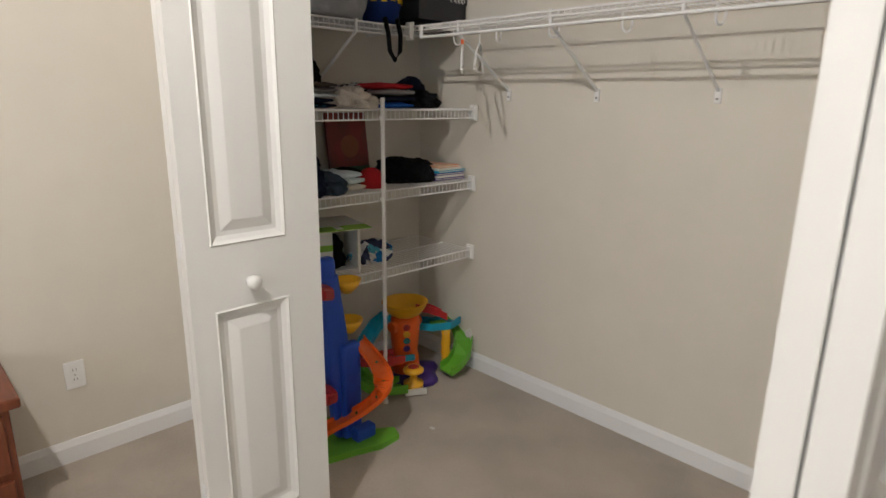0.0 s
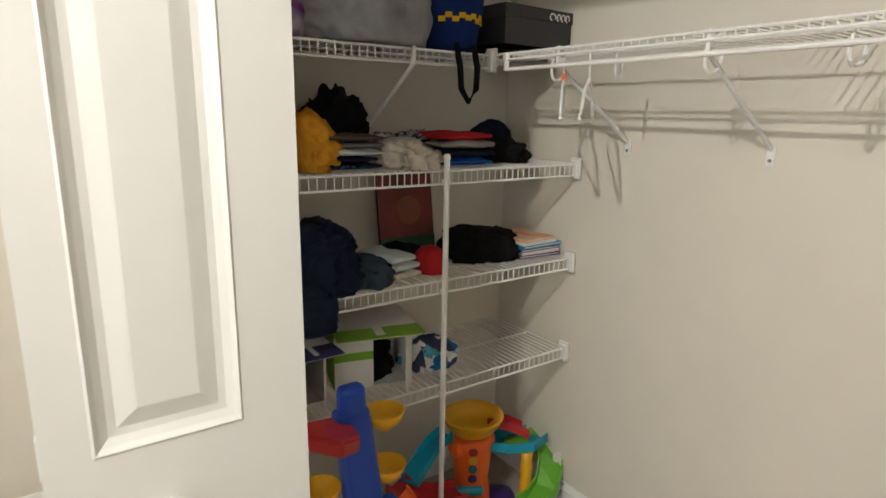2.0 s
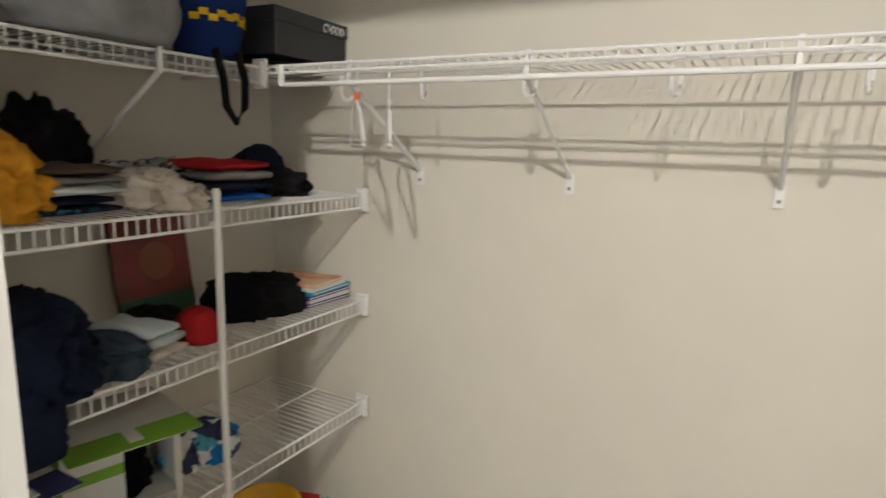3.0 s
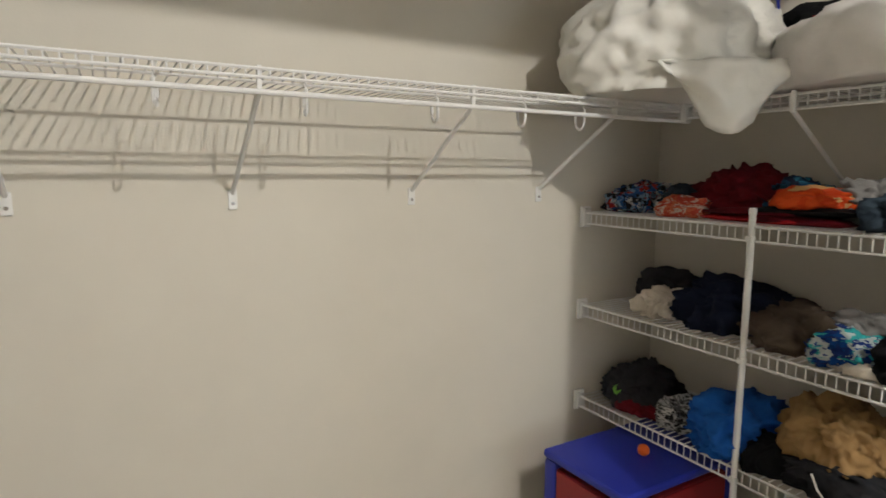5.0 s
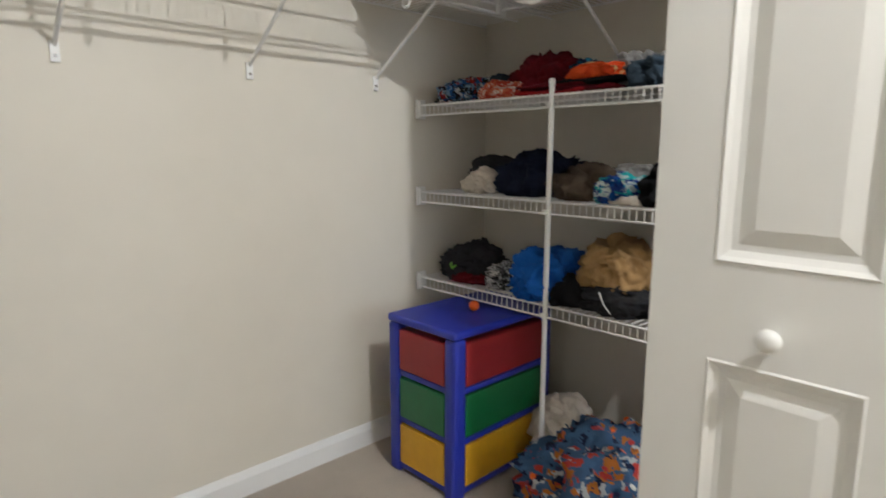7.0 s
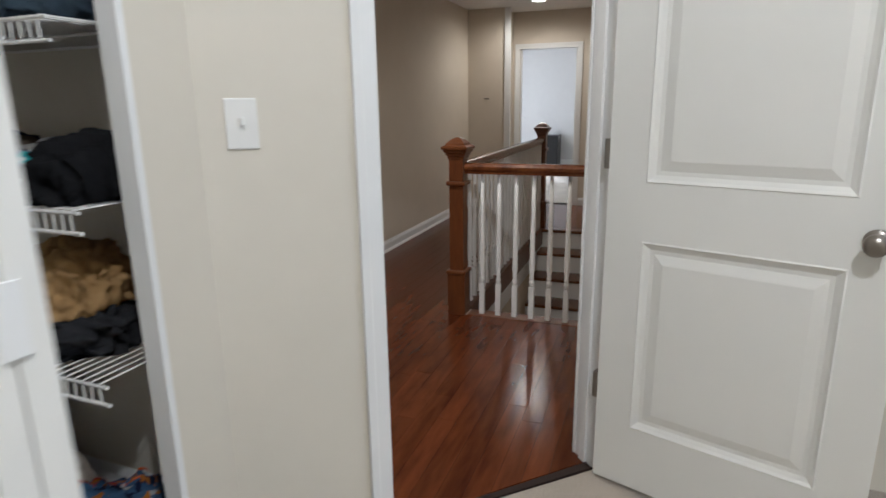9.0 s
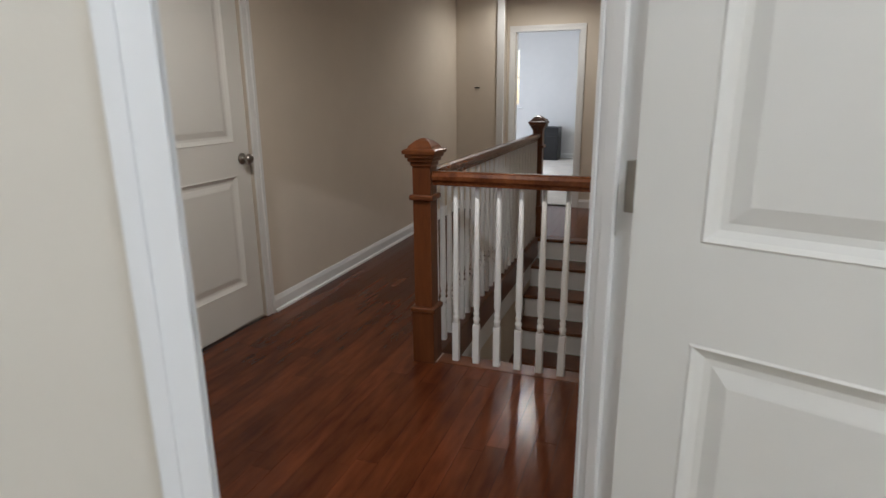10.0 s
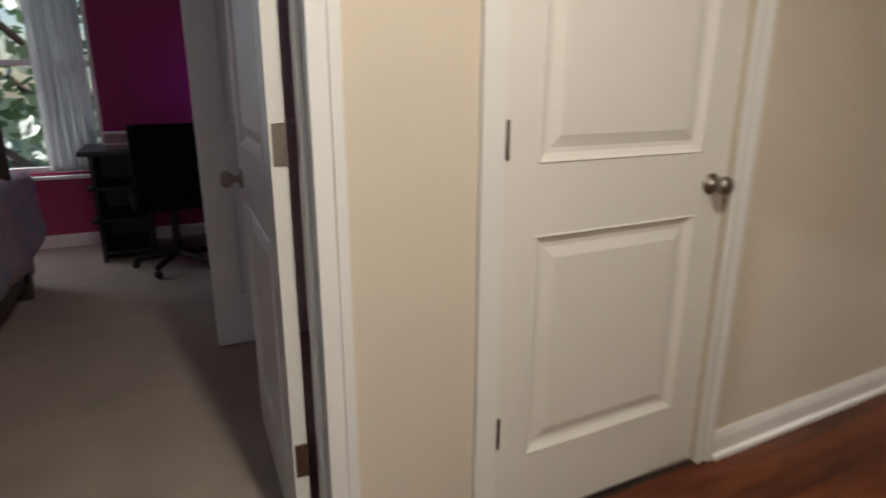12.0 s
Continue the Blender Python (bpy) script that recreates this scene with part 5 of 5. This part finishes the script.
for z in (0.06, 0.28, 0.50):
    part("shelf", box(-0.03 if z > 0.2 else 0.022, 0.30, 0.02, 0.54, z, z + 0.02), M_BLACK, dk)
part("back_panel", box(0.022, 0.30, 0.525, 0.54, 0, 0.735), M_BLACK, dk)
jb = thing("clear_box", "small clear box with white lids on the desk", "box", pose(3.60, 7.62, 0.765))
part("tub", box(0, 0.16, 0, 0.1, 0, 0.11, 0.006), mat("cloudy_plastic", (0.40, 0.25, 0.30), 0.3, bump=0), jb)
for z in (0.03, 0.10):
    part("lid", box(-0.004, 0.164, -0.004, 0.104, z, z + 0.012, 0.003), M_PLATE, jb)
ch = thing("office_chair", "black swivel office chair at the desk", "chair", pose(3.97, 7.28, 0, 0, 0, 8))
part("backrest", box(-0.23, 0.23, -0.235, -0.17, 0.50, 0.96, 0.03, 3), C_BLACK, ch)
part("seat", box(-0.24, 0.24, -0.22, 0.25, 0.42, 0.50, 0.03, 3), C_BLACK, ch)
part("column", lathe([(0.03, 0.09), (0.025, 0.25), (0.025, 0.42)], 12), M_BLACK, ch)
for k in range(5):
    a = k * 1.2566 + 0.3
    lg = part("base_arm", tube([(0, 0, 0.10), (0.27 * math.cos(a), 0.27 * math.sin(a), 0.065)], 0.02, 6), M_BLACK, ch)
    part("castor", lathe([(0.001, -0.025), (0.024, -0.018), (0.026, 0), (0.024, 0.018), (0.001, 0.025)], 12), M_BLACK, lg, m=pose(0.27 * math.cos(a), 0.27 * math.sin(a), 0.026, 90))
led = thing("led_lamp", "small purple glowing lamp on the desk", "lamp", pose(4.30, 7.85, 0.765))
part("stand", lathe([(0.05, 0), (0.05, 0.015), (0.012, 0.02), (0.012, 0.36)], 14), M_BLACK, led)
part("bulb", lathe([(0.012, 0.36), (0.045, 0.40), (0.05, 0.44), (0.03, 0.48), (0.003, 0.49)], 14), M_LED, led, "purple glowing globe", True)
lamp("led_lamp_light", "POINT", pose(4.27, 7.78, 1.22), 0.35, (0.45, 0.05, 1.0), r=0.04)

# ---- far room ----
cb = thing("media_cabinet", "small black cabinet against the far wall", "cabinet", HALL @ pose(14.1, 3.88, 0))
part("body", box(0, 0.42, 0, 0.40, 0, 0.62, 0.006), M_BLACK, cb)
part("door", box(-0.012, 0, 0.01, 0.39, 0.05, 0.45, 0.003), M_BLACK, cb)
part("shelf", box(-0.006, 0.0, 0.01, 0.39, 0.49, 0.51), M_DARK, cb)
sp = thing("speaker", "small black speaker on the cabinet", "speaker", HALL @ pose(14.2, 4.12, 0.62))
part("body", box(0, 0.12, 0, 0.10, 0, 0.15, 0.01), M_BLACK, sp)


def recessed(m, r=0.075):
    t = thing("recessed_lamp", "round recessed ceiling lamp, switched on", "lamp", m, "recessed lamps")
    part("trim_ring", lathe([(r * 1.25, 0.0), (r * 1.25, -0.006), (r, -0.010), (r, -0.003)], 24), M_PLATE, t)
    part("diffuser", lathe([(r, -0.003), (r * 0.9, -0.005)], 24), M_LAMP, t)
    return t


r0 = recessed(HALL @ pose(8.65, 3.29, HC))
# added fixture for the unseen near-hall lamp
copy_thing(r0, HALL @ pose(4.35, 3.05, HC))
copy_thing(r0, HALL @ pose(13.3, 3.85, HC + 0.06))
copy_thing(r0, HALL @ pose(11.4, 3.85, HC + 0.06))
vt = thing("wall_sensor", "tiny dark sensor slot on the jutting wall", "sensor", HALL @ pose(8.97, 3.955, 1.315))
part("plate", box(-0.008, 0, -0.03, 0.03, -0.006, 0.006, 0.002), M_DARK, vt)

# ---- stairs ----
STX, RISE, GO = 7.86, 0.187, 0.245
st = thing("staircase", "dark wood treads and white risers going down", "stairs", HALL, kind="structure")
W0, W1 = 2.19, 3.055
for k in range(1, 13):
    part("riser", box(STX - 0.02 - GO * (k - 1), STX - GO * (k - 1), W0, W1, -RISE * k, -RISE * (k - 1) - 0.028), M_TRIM, st)
    part("tread", box(STX - 0.02 - GO * k - 0.02, STX - 0.021 - GO * (k - 1), W0, W1, -RISE * k - 0.027, -RISE * k, 0.008), M_OAK, st)
part("nosing", box(STX - 0.045, STX + 0.08, W0, W1, -0.027, 0.002, 0.008), M_OAK, st)
part("skirt", box(5.30, STX, 3.045, 3.06, -0.30, -0.012), M_TRIM, st)

# ---- railing ----
def newel(m, h=0.90):
    t = thing("newel_post", "square stained wooden newel post with pyramid cap", "newel post", m, "newel posts")
    part("base_block", box(-0.058, 0.058, -0.058, 0.058, 0, 0.25, 0.004), M_OAK, t)
    part("base_moulding", box(-0.066, 0.066, -0.066, 0.066, 0.25, 0.275, 0.009, 3), M_OAK, t)
    part("shaft", box(-0.046, 0.046, -0.046, 0.046, 0.275, 0.95, 0.004), M_OAK, t)
    part("collar", box(-0.062, 0.062, -0.062, 0.062, 0.775, 0.80, 0.010, 3), M_OAK, t)
    b = box(-0.054, 0.054, -0.054, 0.054, 0.925, 0.945, 0.008, 3)
    box(-0.064, 0.064, -0.064, 0.064, 0.945, 0.962, 0.007, 3, b)
    box(-0.074, 0.074, -0.074, 0.074, 0.962, 0.980, 0.007, 3, b)
    part("cap_moulding", b, M_OAK, t)
    b = bmesh.new()
    loops = [[b.verts.new((x * s, y * s, z)) for x, y in ((-1, -1), (1, -1), (1, 1), (-1, 1))] for s, z in ((0.082, 0.980), (0.084, 0.994), (0.074, 1.000), (0.062, 1.004), (0.058, 1.014), (0.034, 1.034), (0.012, 1.045), (0.004, 1.046))]
    for p, q in zip(loops, loops[1:]):
        for k in range(4):
            b.faces.new((p[k], p[(k + 1) % 4], q[(k + 1) % 4], q[k]))
    b.faces.new(loops[0][::-1])
    b.faces.new(loops[-1])
    part("cap", b, M_OAK, t)
    return t


NX, NY, RY = 5.225, 3.085, 2.185
n0 = newel(HALL @ pose(NX, NY, 0))
n0.scale = (0.94, 0.94, 1.022)
copy_thing(n0, HALL @ pose(7.93, NY, 0))
t = thing("half_newel", "slim stained wooden half newel on the wall", "newel post", HALL @ pose(7.93, RY, -0.75))
part("shaft", box(-0.035, 0.035, 0.0, 0.075, 0, 1.60, 0.004), M_OAK, t)
part("cap", box(-0.05, 0.05, 0.0, 0.09, 1.60, 1.645, 0.008), M_OAK, t)


def handrail(name, a, b, label):
    a, b = Vector(a), Vector(b)
    t = thing(name, label, "handrail", HALL)
    d = (b - a).normalized()
    s = Vector((-d.y, d.x, 0))
    prof = [(-0.022, 0), (0.022, 0), (0.024, 0.016), (0.031, 0.024), (0.033, 0.042), (0.026, 0.056), (0.012, 0.062), (-0.012, 0.062), (-0.026, 0.056), (-0.033, 0.042), (-0.031, 0.024), (-0.024, 0.016)]
    bm = bmesh.new()
    e = [[bm.verts.new(p + s * u + Vector((0, 0, z))) for u, z in prof] for p in (a, b)]
    n = len(prof)
    for k in range(n):
        bm.faces.new((e[0][k], e[0][(k + 1) % n], e[1][(k + 1) % n], e[1][k]))
    bm.faces.new(e[0][::-1])
    bm.faces.new(e[1])
    bmesh.ops.recalc_face_normals(bm, faces=bm.faces)
    part("rail", bm, M_RAIL, t)
    return t


RZ = 0.862
handrail("handrail", (NX, NY - 0.046, RZ), (NX, RY, RZ), "stained wooden handrail across the stairwell")
handrail("handrail", (NX + 0.046, NY, RZ), (7.93 - 0.046, NY, RZ), "stained wooden handrail along the stairwell")


def baluster(m):
    t = thing("baluster", "white turned wooden baluster", "baluster", m, "stair railing balusters")
    part("square_foot", box(-0.016, 0.016, -0.016, 0.016, 0, 0.20, 0.004), M_TRIM, t)
    part("spindle", lathe([(0.015, 0.198), (0.012, 0.212), (0.016, 0.222), (0.016, 0.232), (0.010, 0.240), (0.014, 0.250), (0.015, 0.258), (0.011, 0.266), (0.0165, 0.30), (0.0165, 0.36), (0.013, 0.62), (0.0105, 0.866)], 12), M_TRIM, t, smooth=True)
    return t


bl = None
for k in range(8):
    m = HALL @ pose(NX + 0.02, NY - 0.142 - 0.1012 * k, 0)
    bl = copy_thing(bl, m) if bl else baluster(m)
for k in range(25):
    copy_thing(bl, HALL @ pose(NX + 0.13 + 0.1035 * k, NY, 0))
structure("trim_stairwell_edge", box(NX + 0.075, STX, NY - 0.045, NY + 0.045, -0.16, 0.004, 0.004), M_OAK, "dark wooden edge trim along the stairwell", "trim", HALL)
structure("trim_stairwell_end", box(NX - 0.03, NX + 0.072, RY, NY - 0.06, -0.05, 0.003, 0.004), M_OAK, "dark wooden edge trim at the stairwell end", "trim", HALL)

# ---- hall floor boards ----
fl = thing("floor_hall", "dark cherry wood plank floor of the hall", "wood floor", HALL, kind="structure")
PW = 0.083
rng = random.Random(9)
y = 1.78
while y < 4.19:
    y0, y1 = y, min(y + PW, 4.188)
    xs0 = lambda v: max(3.362, 6.045 - v) if v < 2.86 else 3.362
    x = min(xs0(y0), xs0(y1))
    first = True
    while x < 9.52:
        x1 = min(x + (rng.uniform(0.3, 1.2) if first else rng.uniform(0.6, 1.25)), 9.52)
        if x1 > 9.3:
            x1 = 9.52
        runs = [(x, x1)]
        if y1 > RY - 0.05 and y0 < NY + 0.04 and y1 < NY + 0.06:
            runs = [(a, b) for a, b in ((x, min(x1, NX - 0.032)), (max(x, STX + 0.082), x1)) if b - a > 0.02]
        for a, b in runs:
            pa, pb = (xs0(y0), xs0(y1)) if first and a == x else (a, a)
            if b - max(pa, pb) > 0.02:
                part("plank", slab([(pa + 0.0007, y0 + 0.0007), (b - 0.0007, y0 + 0.0007), (b - 0.0007, y1 - 0.0007), (pb + 0.0007, y1 - 0.0007)], -0.018, 0.0), M_WOOD, fl)
        first = False
        x = x1
    y += PW
part("subfloor", slab([(3.30, 2.50), (4.30, 1.62), (4.30, 1.9), (3.4, 2.9)], -0.075, -0.052), M_GAP, fl)
# near-black strip: the shade under closed door_2, put into the colour
part("threshold", slab([(4.64, 4.186), (5.47, 4.186), (5.47, 4.32), (4.64, 4.32)], -0.02, -0.002), M_GAP, fl)
part("threshold", slab([(3.47, 4.187), (4.25, 4.187), (4.25, 4.262), (3.47, 4.262)], -0.02, -0.002), M_WOOD, fl)
part("underlay", slab([(3.4, 2.62), (4.2, 1.78), (NX - 0.04, 1.78), (NX - 0.04, 4.18), (3.4, 4.18)], -0.03, -0.004), M_GAP, fl)
part("underlay", slab([(NX - 0.04, 3.14), (9.5, 3.14), (9.5, 4.18), (NX - 0.04, 4.18)], -0.03, -0.004), M_GAP, fl)
part("underlay", slab([(STX + 0.1, 2.19), (9.5, 2.19), (9.5, 3.139), (STX + 0.1, 3.139)], -0.03, -0.004), M_GAP, fl)
